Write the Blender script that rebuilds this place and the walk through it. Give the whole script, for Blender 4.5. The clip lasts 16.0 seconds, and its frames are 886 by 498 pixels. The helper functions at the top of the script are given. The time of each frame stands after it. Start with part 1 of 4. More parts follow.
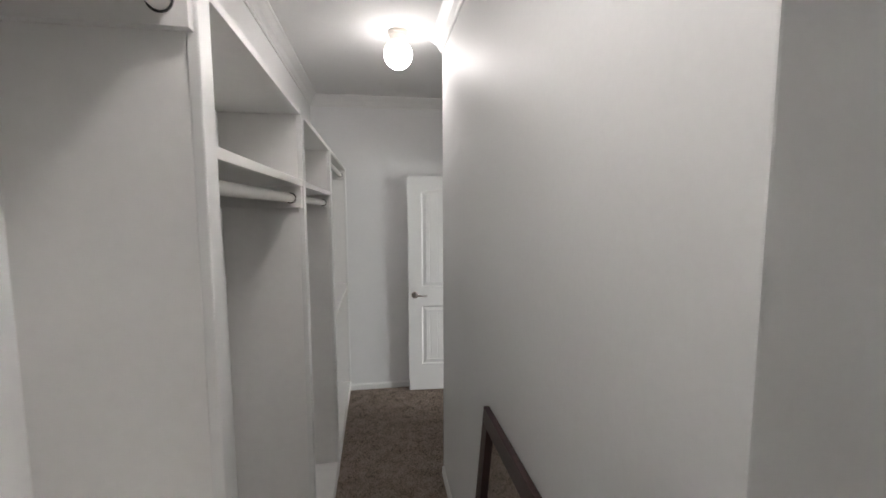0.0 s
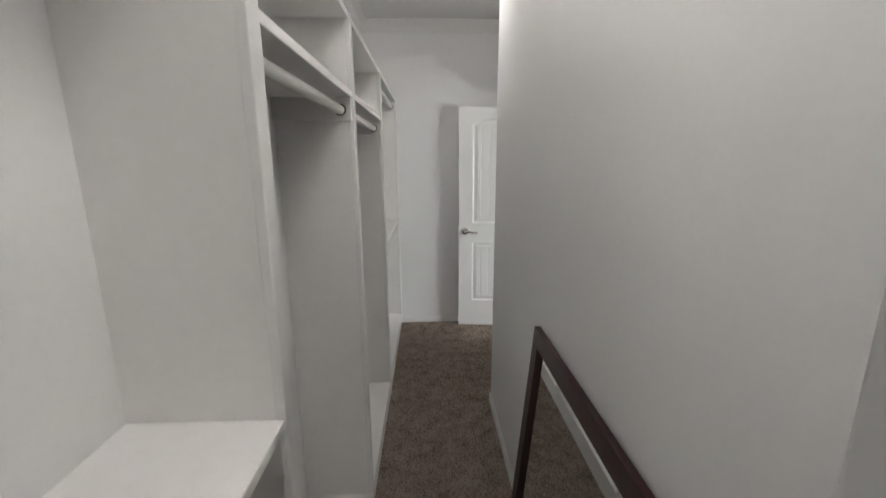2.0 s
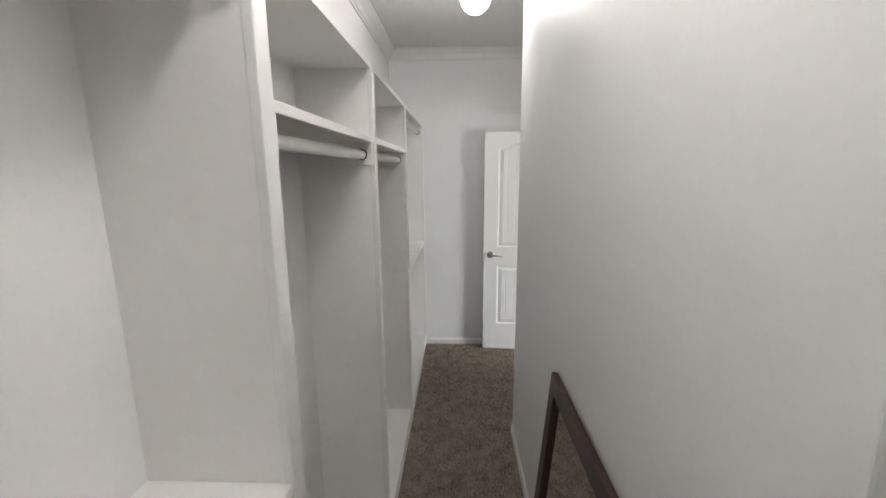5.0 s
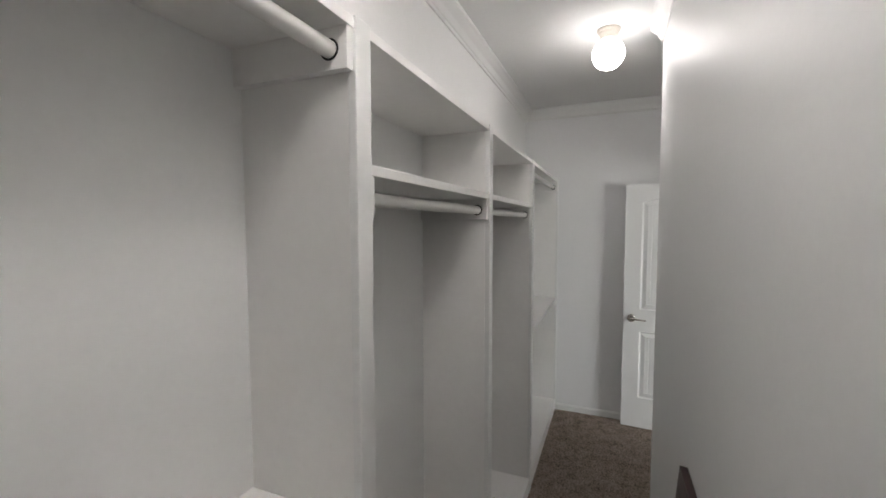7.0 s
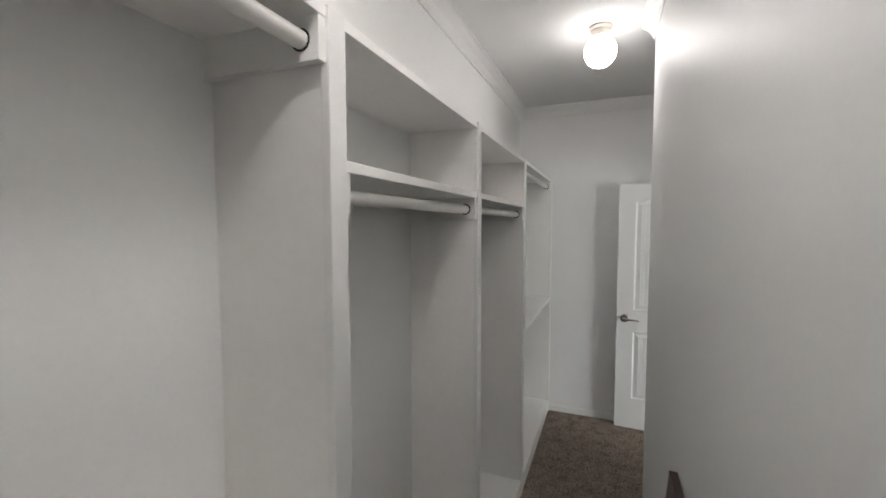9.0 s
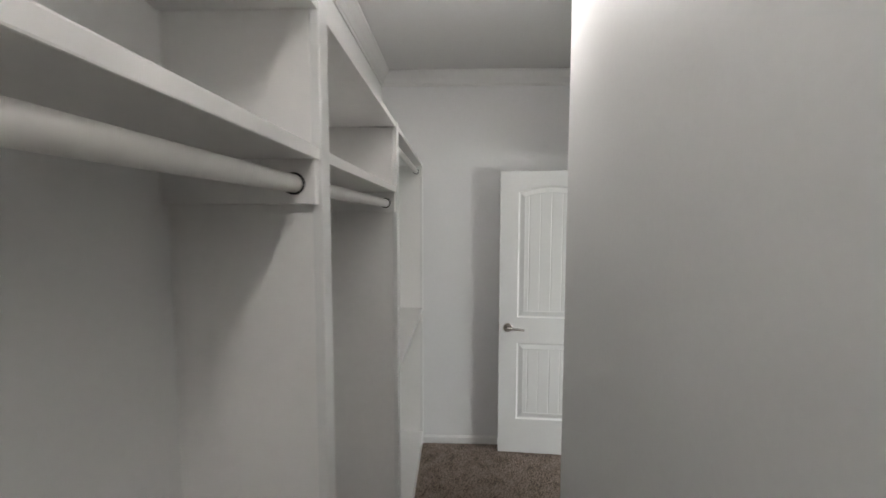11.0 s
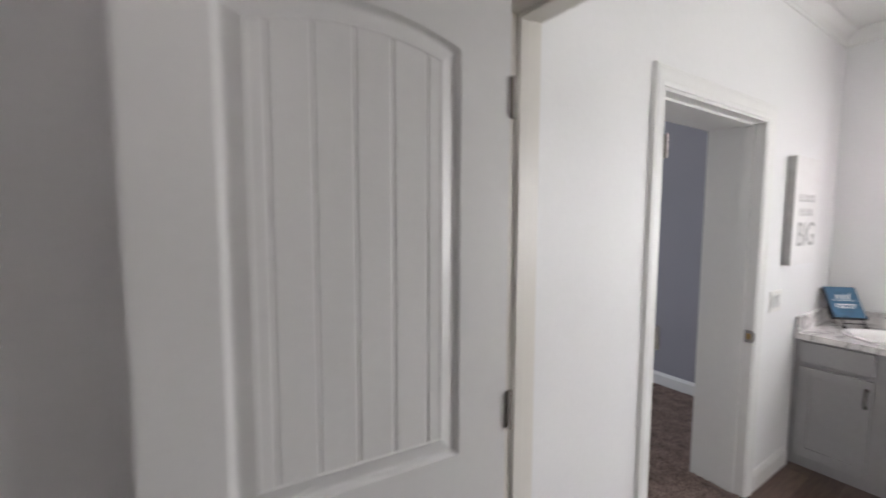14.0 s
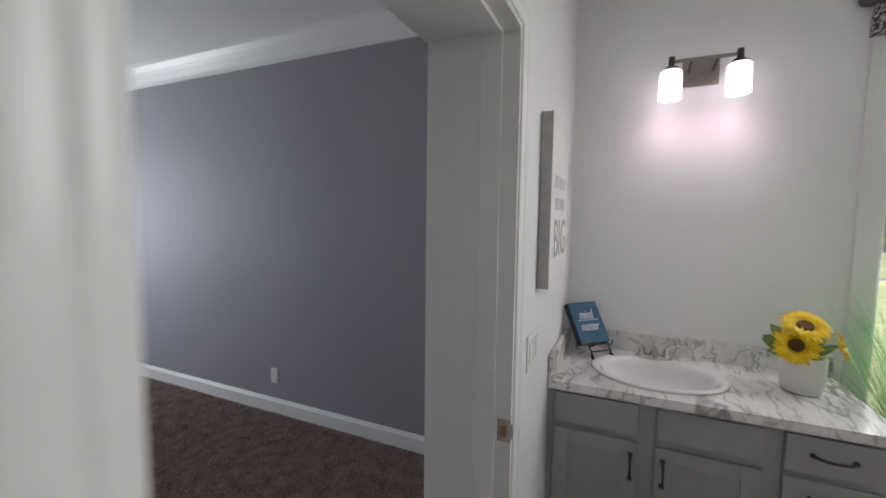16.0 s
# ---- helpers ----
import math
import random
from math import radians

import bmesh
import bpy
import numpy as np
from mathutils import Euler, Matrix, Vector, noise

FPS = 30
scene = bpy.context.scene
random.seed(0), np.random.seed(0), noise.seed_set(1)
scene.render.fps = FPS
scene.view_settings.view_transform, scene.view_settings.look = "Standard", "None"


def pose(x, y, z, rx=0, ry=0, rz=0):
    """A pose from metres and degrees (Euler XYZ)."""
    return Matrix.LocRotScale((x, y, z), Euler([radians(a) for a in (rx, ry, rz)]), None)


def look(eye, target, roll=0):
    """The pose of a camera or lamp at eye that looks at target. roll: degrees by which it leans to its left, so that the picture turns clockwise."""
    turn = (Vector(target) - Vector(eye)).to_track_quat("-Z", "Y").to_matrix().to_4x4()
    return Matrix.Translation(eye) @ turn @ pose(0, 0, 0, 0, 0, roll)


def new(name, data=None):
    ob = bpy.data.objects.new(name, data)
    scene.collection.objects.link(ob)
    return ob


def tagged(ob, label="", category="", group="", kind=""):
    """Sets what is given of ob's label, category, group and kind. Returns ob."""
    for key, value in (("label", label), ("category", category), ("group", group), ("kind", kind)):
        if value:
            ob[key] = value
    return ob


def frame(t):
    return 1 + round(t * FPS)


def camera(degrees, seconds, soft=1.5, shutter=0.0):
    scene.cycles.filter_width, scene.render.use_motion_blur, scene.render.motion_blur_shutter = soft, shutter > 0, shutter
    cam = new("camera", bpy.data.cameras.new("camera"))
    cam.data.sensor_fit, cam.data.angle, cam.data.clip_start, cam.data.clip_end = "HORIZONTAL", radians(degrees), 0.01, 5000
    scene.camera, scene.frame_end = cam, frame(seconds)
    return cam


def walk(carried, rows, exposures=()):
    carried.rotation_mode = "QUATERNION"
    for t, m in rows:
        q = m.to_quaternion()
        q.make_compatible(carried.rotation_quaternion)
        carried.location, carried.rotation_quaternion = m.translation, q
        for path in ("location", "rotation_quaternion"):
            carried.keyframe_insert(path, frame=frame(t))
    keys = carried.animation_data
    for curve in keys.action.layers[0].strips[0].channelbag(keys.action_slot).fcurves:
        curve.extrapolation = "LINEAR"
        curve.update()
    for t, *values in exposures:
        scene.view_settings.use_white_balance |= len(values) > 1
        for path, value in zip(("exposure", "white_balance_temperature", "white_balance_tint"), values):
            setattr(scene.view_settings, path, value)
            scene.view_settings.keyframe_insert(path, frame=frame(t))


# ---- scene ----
cam = camera(94.4, 16.0, shutter=0.5)
PATH = [
    (0, (0.196, 0.238, 1.726), (0.513, 2.203, 1.537), -0.2),
    (0.5, (0.193, 0.22, 1.744), (0.395, 2.201, 1.547), -0.3),
    (1, (0.206, 0.234, 1.725), (0.337, 2.218, 1.503), -0.4),
    (1.5, (0.192, 0.254, 1.663), (0.288, 2.23, 1.372), -0.3),
    (2, (0.194, 0.276, 1.598), (0.265, 2.227, 1.166), -0.3),
    (2.5, (0.189, 0.285, 1.552), (0.248, 2.209, 1.01), -0.4),
    (3, (0.192, 0.279, 1.562), (0.243, 2.173, 0.921), -0.6),
    (3.5, (0.193, 0.278, 1.568), (0.243, 2.164, 0.905), -0.6),
    (4, (0.197, 0.276, 1.639), (0.247, 2.182, 1.035), -0.5),
    (6.5, (0.347, 0.303, 1.739), (-0.227, 2.215, 1.609), -0.2),
    (7, (0.374, 0.301, 1.719), (-0.385, 2.147, 1.597), -0.1),
    (7.5, (0.397, 0.308, 1.723), (-0.45, 2.116, 1.6), -0.1),
    (8, (0.414, 0.302, 1.722), (-0.462, 2.096, 1.6), -0.1),
    (10.5, (0.238, 0.824, 1.711), (0.001, 2.805, 1.573), -0.0),
    (11, (0.173, 1.126, 1.711), (0.106, 3.119, 1.561), 0.1),
    (11.5, (0.187, 1.365, 1.699), (0.222, 3.358, 1.543), 0.4),
    (12, (0.208, 1.722, 1.674), (0.356, 3.711, 1.516), 0.3),
    (12.5, (0.191, 2.113, 1.626), (0.485, 4.085, 1.468), 0.2),
    (13, (0.226, 2.524, 1.552), (0.709, 4.46, 1.41), 0.2),
    (13.3, (0.292, 2.764, 1.553), (0.885, 4.668, 1.396), -0.0),
    (13.5, (0.337, 2.921, 1.526), (1.046, 4.785, 1.376), 0.2),
    (13.6, (0.375, 2.994, 1.523), (1.148, 4.833, 1.382), 0.2),
    (14, (0.54, 3.253, 1.545), (1.634, 4.92, 1.384), 0.2),
    (14.5, (0.845, 3.493, 1.519), (2.267, 4.888, 1.346), 0.3),
    (15, (1.177, 3.692, 1.523), (2.84, 4.789, 1.35), 0.5),
    (15.5, (1.606, 3.74, 1.544), (3.384, 4.64, 1.374), 0.7),
    (16, (1.981, 3.852, 1.524), (3.798, 4.672, 1.364), 0.7),
]
EXPOSURES = [(0.0, 1.62, 6500, 10), (1.5, 1.68, 6500, 9), (3.5, 2.06, 6500, 8), (4.2, 2.18, 6500, 8), (6.5, 1.52, 6500, 9), (8.2, 1.52, 6500, 9), (10.5, 1.62, 6500, 8), (11.2, 1.72, 6500, 8), (12.0, 2.02, 6500, 8),
             (12.7, 1.96, 6500, 10), (13.0, 1.83, 6500, 12), (13.5, 1.47, 6500, 14), (14.0, 1.1, 6500, 15), (14.5, 0.8, 6500, 15), (15.5, 0.42, 6450, 14), (16.0, 0.34, 6450, 13)]
walk(cam, [(t, look(eye, target, roll)) for t, eye, target, roll in PATH], EXPOSURES)

# ---- the plan, in metres ----
XB, XF = -0.37, -0.08            # back and front of the closet's built-in units
XP = 0.60                        # closet face of the partition
XD0, XD1 = 1.23, 1.35            # wall with the closet door
YP0, YP1 = 0.61, 2.743           # ends of the partition
YN, YB = 4.14, 4.41              # double wall between bath and bedroom
XE = 4.30                        # bath's east wall
XBE = 4.24                       # bedroom's east wall
YS = -0.80                       # back walls of closet and bath
H = 2.75                         # ceilings
TOP = 2.105                      # top of the built-in units
OD0, OD1, ODZ = 3.275, 4.05, 2.055     # closet door opening along y
BD0, BD1, BDZ = 2.12, 3.118, 2.046     # bedroom door opening along x
WY0, WY1, WZ0, WZ1 = 0.93, 2.895, 0.62, 2.22   # bath window, its unseen south half added for more light


# ---- world and lights ----
world = bpy.data.worlds.new("world")
scene.world = world
world.use_nodes = True
wn = world.node_tree.nodes
sky = wn.new("ShaderNodeTexSky")
sky.sky_type = "NISHITA"
sky.sun_disc = False
sky.dust_density = 2.0
sky.sun_elevation, sky.sun_rotation = radians(43), radians(240)
world.node_tree.links.new(sky.outputs[0], wn["Background"].inputs[0])
wn["Background"].inputs[1].default_value = 0.15


def lamp(name, kind, energy, m, color=(1, 1, 1), **more):
    data = bpy.data.lights.new(name, kind)
    data.energy, data.color = energy, color
    if "size" in more:
        data.shape, data.size, data.size_y = "RECTANGLE", more["size"][0], more["size"][1]
    if "radius" in more:
        data.shadow_soft_size = more["radius"]
    if "angle" in more:
        data.angle = radians(more["angle"])
    ob = new(name, data)
    ob.matrix_world = m
    return ob


lamp("sun", "SUN", 3.0, look((-12, -7, 13), (0, 0, 0)), (1.0, 0.96, 0.9), angle=12)
lamp("window_light_bath", "AREA", 35, look((XE + 0.02, (WY0 + WY1) / 2, 1.4), (0, (WY0 + WY1) / 2, 0.5)), (0.975, 0.98, 0.995), size=(1.9, 1.5))
lamp("window_light_bedroom", "AREA", 37, look((3.1, 8.96, 1.5), (3.0, 4, 1.3)), (0.86, 0.93, 1.0), size=(1.1, 1.3))


# ---- materials ----
def mat(name, color, rough=0.5, metal=0.0, noise_scale=0.0, vary=0.0, bump=0.0, bump_scale=200.0, coarse=0.0, coarse_scale=2.0, spec=0.5, emit=0.0, detail=4.0):
    m = bpy.data.materials.new(name)
    m.use_nodes = True
    nt = m.node_tree
    b = nt.nodes["Principled BSDF"]
    b.inputs["Base Color"].default_value = (*color, 1)
    b.inputs["Roughness"].default_value = rough
    b.inputs["Metallic"].default_value = metal
    b.inputs["Specular IOR Level"].default_value = spec
    if emit:
        b.inputs["Emission Color"].default_value = (*color, 1)
        b.inputs["Emission Strength"].default_value = emit
    co = nt.nodes.new("ShaderNodeTexCoord")
    last = None
    for scale, amount in ((noise_scale, vary), (coarse_scale, coarse)):
        if not amount:
            continue
        n = nt.nodes.new("ShaderNodeTexNoise")
        n.inputs["Scale"].default_value = scale
        n.inputs["Detail"].default_value = detail
        nt.links.new(co.outputs["Object"], n.inputs["Vector"])
        r = nt.nodes.new("ShaderNodeMapRange")
        r.inputs["From Min"].default_value, r.inputs["From Max"].default_value = 0.25, 0.75
        r.inputs["To Min"].default_value, r.inputs["To Max"].default_value = 1 - amount, 1 + amount
        nt.links.new(n.outputs["Fac"], r.inputs["Value"])
        v = nt.nodes.new("ShaderNodeVectorMath")
        v.operation = "SCALE"
        if last is None:
            v.inputs[0].default_value = color
        else:
            nt.links.new(last, v.inputs[0])
        nt.links.new(r.outputs[0], v.inputs["Scale"])
        last = v.outputs[0]
    if last is not None:
        nt.links.new(last, b.inputs["Base Color"])
    if bump:
        n = nt.nodes.new("ShaderNodeTexNoise")
        n.inputs["Scale"].default_value = bump_scale
        n.inputs["Detail"].default_value = 3
        nt.links.new(co.outputs["Object"], n.inputs["Vector"])
        p = nt.nodes.new("ShaderNodeBump")
        p.inputs["Strength"].default_value = bump
        p.inputs["Distance"].default_value = 0.004
        nt.links.new(n.outputs["Fac"], p.inputs["Height"])
        nt.links.new(p.outputs[0], b.inputs["Normal"])
    return m


M_WALL = mat("wall_paint", (0.84, 0.84, 0.83), 0.47, noise_scale=60, vary=0.012, bump=0.06, bump_scale=320, coarse=0.02, coarse_scale=1.3, spec=0.4)
M_BACK = mat("creamy_wall_paint", (0.84, 0.84, 0.828), 0.5, noise_scale=60, vary=0.012, bump=0.06, bump_scale=320, coarse=0.02, coarse_scale=1.3, spec=0.35)
M_BATH = mat("bath_wall_paint", (0.82, 0.82, 0.82), 0.5, noise_scale=60, vary=0.012, bump=0.06, bump_scale=320, coarse=0.02, coarse_scale=1.3, spec=0.35)
M_GREY = mat("bedroom_wall_paint", (0.325, 0.32, 0.352), 0.55, noise_scale=50, vary=0.02, bump=0.08, bump_scale=300, coarse=0.03, coarse_scale=1.2, spec=0.19)
M_CEIL = mat("ceiling_paint", (0.80, 0.80, 0.79), 0.8, noise_scale=90, vary=0.015, bump=0.25, bump_scale=120, coarse=0.02, coarse_scale=1.0, spec=0.2)
M_TRIM = mat("trim_paint", (0.80, 0.80, 0.785), 0.32, noise_scale=30, vary=0.012, bump=0.04, bump_scale=90, coarse=0.015)
M_JAMB = mat("cream_trim_paint", (0.76, 0.735, 0.685), 0.32, noise_scale=30, vary=0.012, bump=0.04, bump_scale=90, coarse=0.015)
M_UNIT = mat("unit_paint", (0.84, 0.83, 0.81), 0.38, noise_scale=40, vary=0.014, bump=0.05, bump_scale=140, coarse=0.025, coarse_scale=2.5)
M_ROD = mat("rod_paint", (0.75, 0.73, 0.70), 0.35, noise_scale=30, vary=0.03, coarse=0.03, coarse_scale=6)
M_DOOR = mat("door_paint", (0.80, 0.80, 0.79), 0.34, noise_scale=45, vary=0.012, bump=0.05, bump_scale=160, coarse=0.015)
M_NICKEL = mat("brushed_nickel", (0.56, 0.53, 0.50), 0.24, 1.0, noise_scale=90, vary=0.08, coarse=0.04)
M_PLATE = mat("dark_nickel", (0.30, 0.265, 0.245), 0.35, 0.9, noise_scale=70, vary=0.1)
M_BRASS = mat("worn_brass", (0.45, 0.30, 0.13), 0.35, 1.0, noise_scale=90, vary=0.1)
M_BRONZE = mat("dark_bronze", (0.075, 0.068, 0.062), 0.34, 0.8, noise_scale=70, vary=0.12)
M_MIRFRAME = mat("espresso_wood", (0.038, 0.016, 0.014), 0.38, noise_scale=45, vary=0.25, bump=0.1, bump_scale=90, coarse=0.15, coarse_scale=6)
M_MIRROR = mat("mirror_glass", (0.86, 0.88, 0.87), 0.015, 1.0)
M_VAN = mat("vanity_paint", (0.33, 0.325, 0.325), 0.42, noise_scale=35, vary=0.03, bump=0.04, bump_scale=120, coarse=0.03)
M_TOE = mat("toe_kick", (0.10, 0.10, 0.105), 0.6, noise_scale=35, vary=0.05)
M_CERAMIC = mat("white_ceramic", (0.84, 0.83, 0.82), 0.1, noise_scale=8, vary=0.008)
M_POT = mat("matt_pot", (0.74, 0.72, 0.69), 0.6, noise_scale=60, vary=0.03, bump=0.15, bump_scale=150)
M_PETAL = mat("petal", (0.90, 0.62, 0.006), 0.55, noise_scale=40, vary=0.18, coarse=0.1, coarse_scale=12)
M_DISC = mat("seed_disc", (0.13, 0.065, 0.012), 0.9, noise_scale=300, vary=0.5, bump=0.8, bump_scale=350)
M_LEAF = mat("leaf", (0.22, 0.34, 0.10), 0.5, noise_scale=40, vary=0.2, coarse=0.15, coarse_scale=10)
M_STEM = mat("stem", (0.10, 0.17, 0.05), 0.5, noise_scale=40, vary=0.15)
M_BLADE = mat("grass_blade", (0.13, 0.33, 0.085), 0.5, noise_scale=9, vary=0.3, coarse=0.3, coarse_scale=3)
nt = M_BLADE.node_tree
tl, ms, pb = nt.nodes.new("ShaderNodeBsdfTranslucent"), nt.nodes.new("ShaderNodeMixShader"), nt.nodes["Principled BSDF"]
ms.inputs[0].default_value = 0.4
nt.links.new(pb.inputs["Base Color"].links[0].from_socket, tl.inputs["Color"])
nt.links.new(pb.outputs[0], ms.inputs[1])
nt.links.new(tl.outputs[0], ms.inputs[2])
nt.links.new(ms.outputs[0], nt.nodes["Material Output"].inputs["Surface"])
M_PLUME = mat("grass_plume", (0.70, 0.66, 0.56), 0.9, noise_scale=80, vary=0.15)
M_BLUE = mat("blue_plaque", (0.035, 0.12, 0.21), 0.6, noise_scale=30, vary=0.15, coarse=0.15, coarse_scale=9)
M_DARKSIDE = mat("plaque_side", (0.02, 0.02, 0.024), 0.6, noise_scale=40, vary=0.2)
M_INK = mat("sign_grey", (0.40, 0.395, 0.39), 0.7, noise_scale=60, vary=0.05)
M_SOFTINK = mat("sign_pale_grey", (0.64, 0.63, 0.62), 0.7, noise_scale=60, vary=0.05)
M_LETTER = mat("letter_white", (0.82, 0.83, 0.84), 0.6, noise_scale=50, vary=0.03)
M_SIGN = mat("sign_board", (0.80, 0.79, 0.78), 0.6, noise_scale=25, vary=0.03, coarse=0.03)
M_SIGNSIDE = mat("sign_edge", (0.42, 0.41, 0.40), 0.7, noise_scale=30, vary=0.12, coarse=0.08, coarse_scale=8)
M_PLASTIC = mat("white_plastic", (0.80, 0.79, 0.76), 0.35, noise_scale=30, vary=0.01)
M_SHADE = mat("valance_fabric", (0.16, 0.15, 0.16), 0.9, noise_scale=200, vary=0.12, bump=0.3, bump_scale=500)
M_BLIND = mat("roller_shade", (0.10, 0.095, 0.10), 0.85, noise_scale=250, vary=0.1, bump=0.2, bump_scale=500)
M_VINYL = mat("window_vinyl", (0.82, 0.82, 0.82), 0.35, noise_scale=20, vary=0.01)
M_GLOBE = mat("globe_glass", (1.0, 0.945, 0.935), 0.3, emit=11.5)
M_TUBE = mat("sconce_glass", (1.0, 0.87, 0.93), 0.3, emit=6.0)


def bulb_low(m, z0, z1, dim, bright):
    """Frosted glass that glows most round the bulb in its lower end."""
    nt = m.node_tree
    co, sep, r = nt.nodes.new("ShaderNodeTexCoord"), nt.nodes.new("ShaderNodeSeparateXYZ"), nt.nodes.new("ShaderNodeMapRange")
    r.inputs["From Min"].default_value, r.inputs["From Max"].default_value = z0, z1
    r.inputs["To Min"].default_value, r.inputs["To Max"].default_value = bright, dim
    nt.links.new(co.outputs["Object"], sep.inputs[0])
    nt.links.new(sep.outputs["Z"], r.inputs["Value"])
    nt.links.new(r.outputs[0], nt.nodes["Principled BSDF"].inputs["Emission Strength"])


bulb_low(M_TUBE, -0.16, -0.06, 1.3, 3.8)
bulb_low(M_GLOBE, -0.208, -0.055, 1.2, 12.8)
M_BULB_END = mat("bulb_end", (1.0, 0.90, 0.93), 0.3, emit=58)
M_SEAT = mat("scuffed_unit_paint", (0.84, 0.83, 0.81), 0.38, noise_scale=40, vary=0.014, coarse=0.025, coarse_scale=2.5)
nt = M_SEAT.node_tree
co, mp, no, rp, mu = (nt.nodes.new("ShaderNode" + k) for k in ("TexCoord", "Mapping", "TexNoise", "ValToRGB", "VectorMath"))
mp.inputs["Rotation"].default_value, mp.inputs["Scale"].default_value = (0, 0, 0.6), (16, 5, 5)
no.inputs["Scale"].default_value, no.inputs["Detail"].default_value = 1.0, 6
rp.color_ramp.elements[0].position, rp.color_ramp.elements[0].color = 0.68, (1, 1, 1, 1)
rp.color_ramp.elements[1].position, rp.color_ramp.elements[1].color = 0.76, (0.72, 0.71, 0.70, 1)
mu.operation = "MULTIPLY"
nt.links.new(co.outputs["Object"], mp.inputs[0])
nt.links.new(mp.outputs[0], no.inputs["Vector"])
nt.links.new(no.outputs["Fac"], rp.inputs[0])
was = nt.nodes["Principled BSDF"].inputs["Base Color"].links[0].from_socket
nt.links.new(was, mu.inputs[0])
nt.links.new(rp.outputs[0], mu.inputs[1])
nt.links.new(mu.outputs[0], nt.nodes["Principled BSDF"].inputs["Base Color"])
M_BULB = mat("bright_globe_glass", (1.0, 0.945, 0.935), 0.3, emit=18)
bulb_low(M_BULB, -0.208, -0.055, 10.0, 22.0)
M_CREAM = mat("cream_metal", (0.72, 0.67, 0.60), 0.35, 0.3, noise_scale=50, vary=0.03)
M_GAP_SHADE = mat("dark_ring", (0.03, 0.03, 0.03), 0.6, noise_scale=40, vary=0.2)


def carpet(name, dark, light, grain=1.0):
    """Pile yarn: every tuft its own shade, with soft patches where the pile lies another way."""
    m = mat(name, dark, 0.95, spec=0.1)
    nt = m.node_tree
    b = nt.nodes["Principled BSDF"]
    co = nt.nodes.new("ShaderNodeTexCoord")
    geo = nt.nodes.new("ShaderNodeNewGeometry")
    patch = nt.nodes.new("ShaderNodeTexNoise")
    patch.inputs["Scale"].default_value, patch.inputs["Detail"].default_value = 11, 3
    nt.links.new(co.outputs["Object"], patch.inputs["Vector"])
    mix = nt.nodes.new("ShaderNodeMath")
    mix.operation = "MULTIPLY_ADD"
    mix.inputs[1].default_value = 1.25
    nt.links.new(patch.outputs["Fac"], mix.inputs[0])
    soft = nt.nodes.new("ShaderNodeMapRange")
    soft.inputs["To Min"].default_value, soft.inputs["To Max"].default_value = 0.345 - grain / 2, 0.345 + grain / 2
    nt.links.new(geo.outputs["Random Per Island"], soft.inputs["Value"])
    nt.links.new(soft.outputs[0], mix.inputs[2])
    ramp = nt.nodes.new("ShaderNodeValToRGB")
    ramp.color_ramp.elements[0].position, ramp.color_ramp.elements[1].position = 0.25, 1.0
    ramp.color_ramp.elements[0].color, ramp.color_ramp.elements[1].color = (*dark, 1), (*light, 1)
    half = nt.nodes.new("ShaderNodeMath")
    half.operation = "MULTIPLY"
    half.inputs[1].default_value = 0.72
    nt.links.new(mix.outputs[0], half.inputs[0])
    nt.links.new(half.outputs[0], ramp.inputs[0])
    nt.links.new(ramp.outputs[0], b.inputs["Base Color"])
    return m


M_CARPET = carpet("closet_carpet", (0.095, 0.074, 0.06), (0.43, 0.355, 0.30), 0.85)
M_CARPET2 = carpet("bedroom_carpet", (0.09, 0.068, 0.058), (0.38, 0.29, 0.255), 0.5)


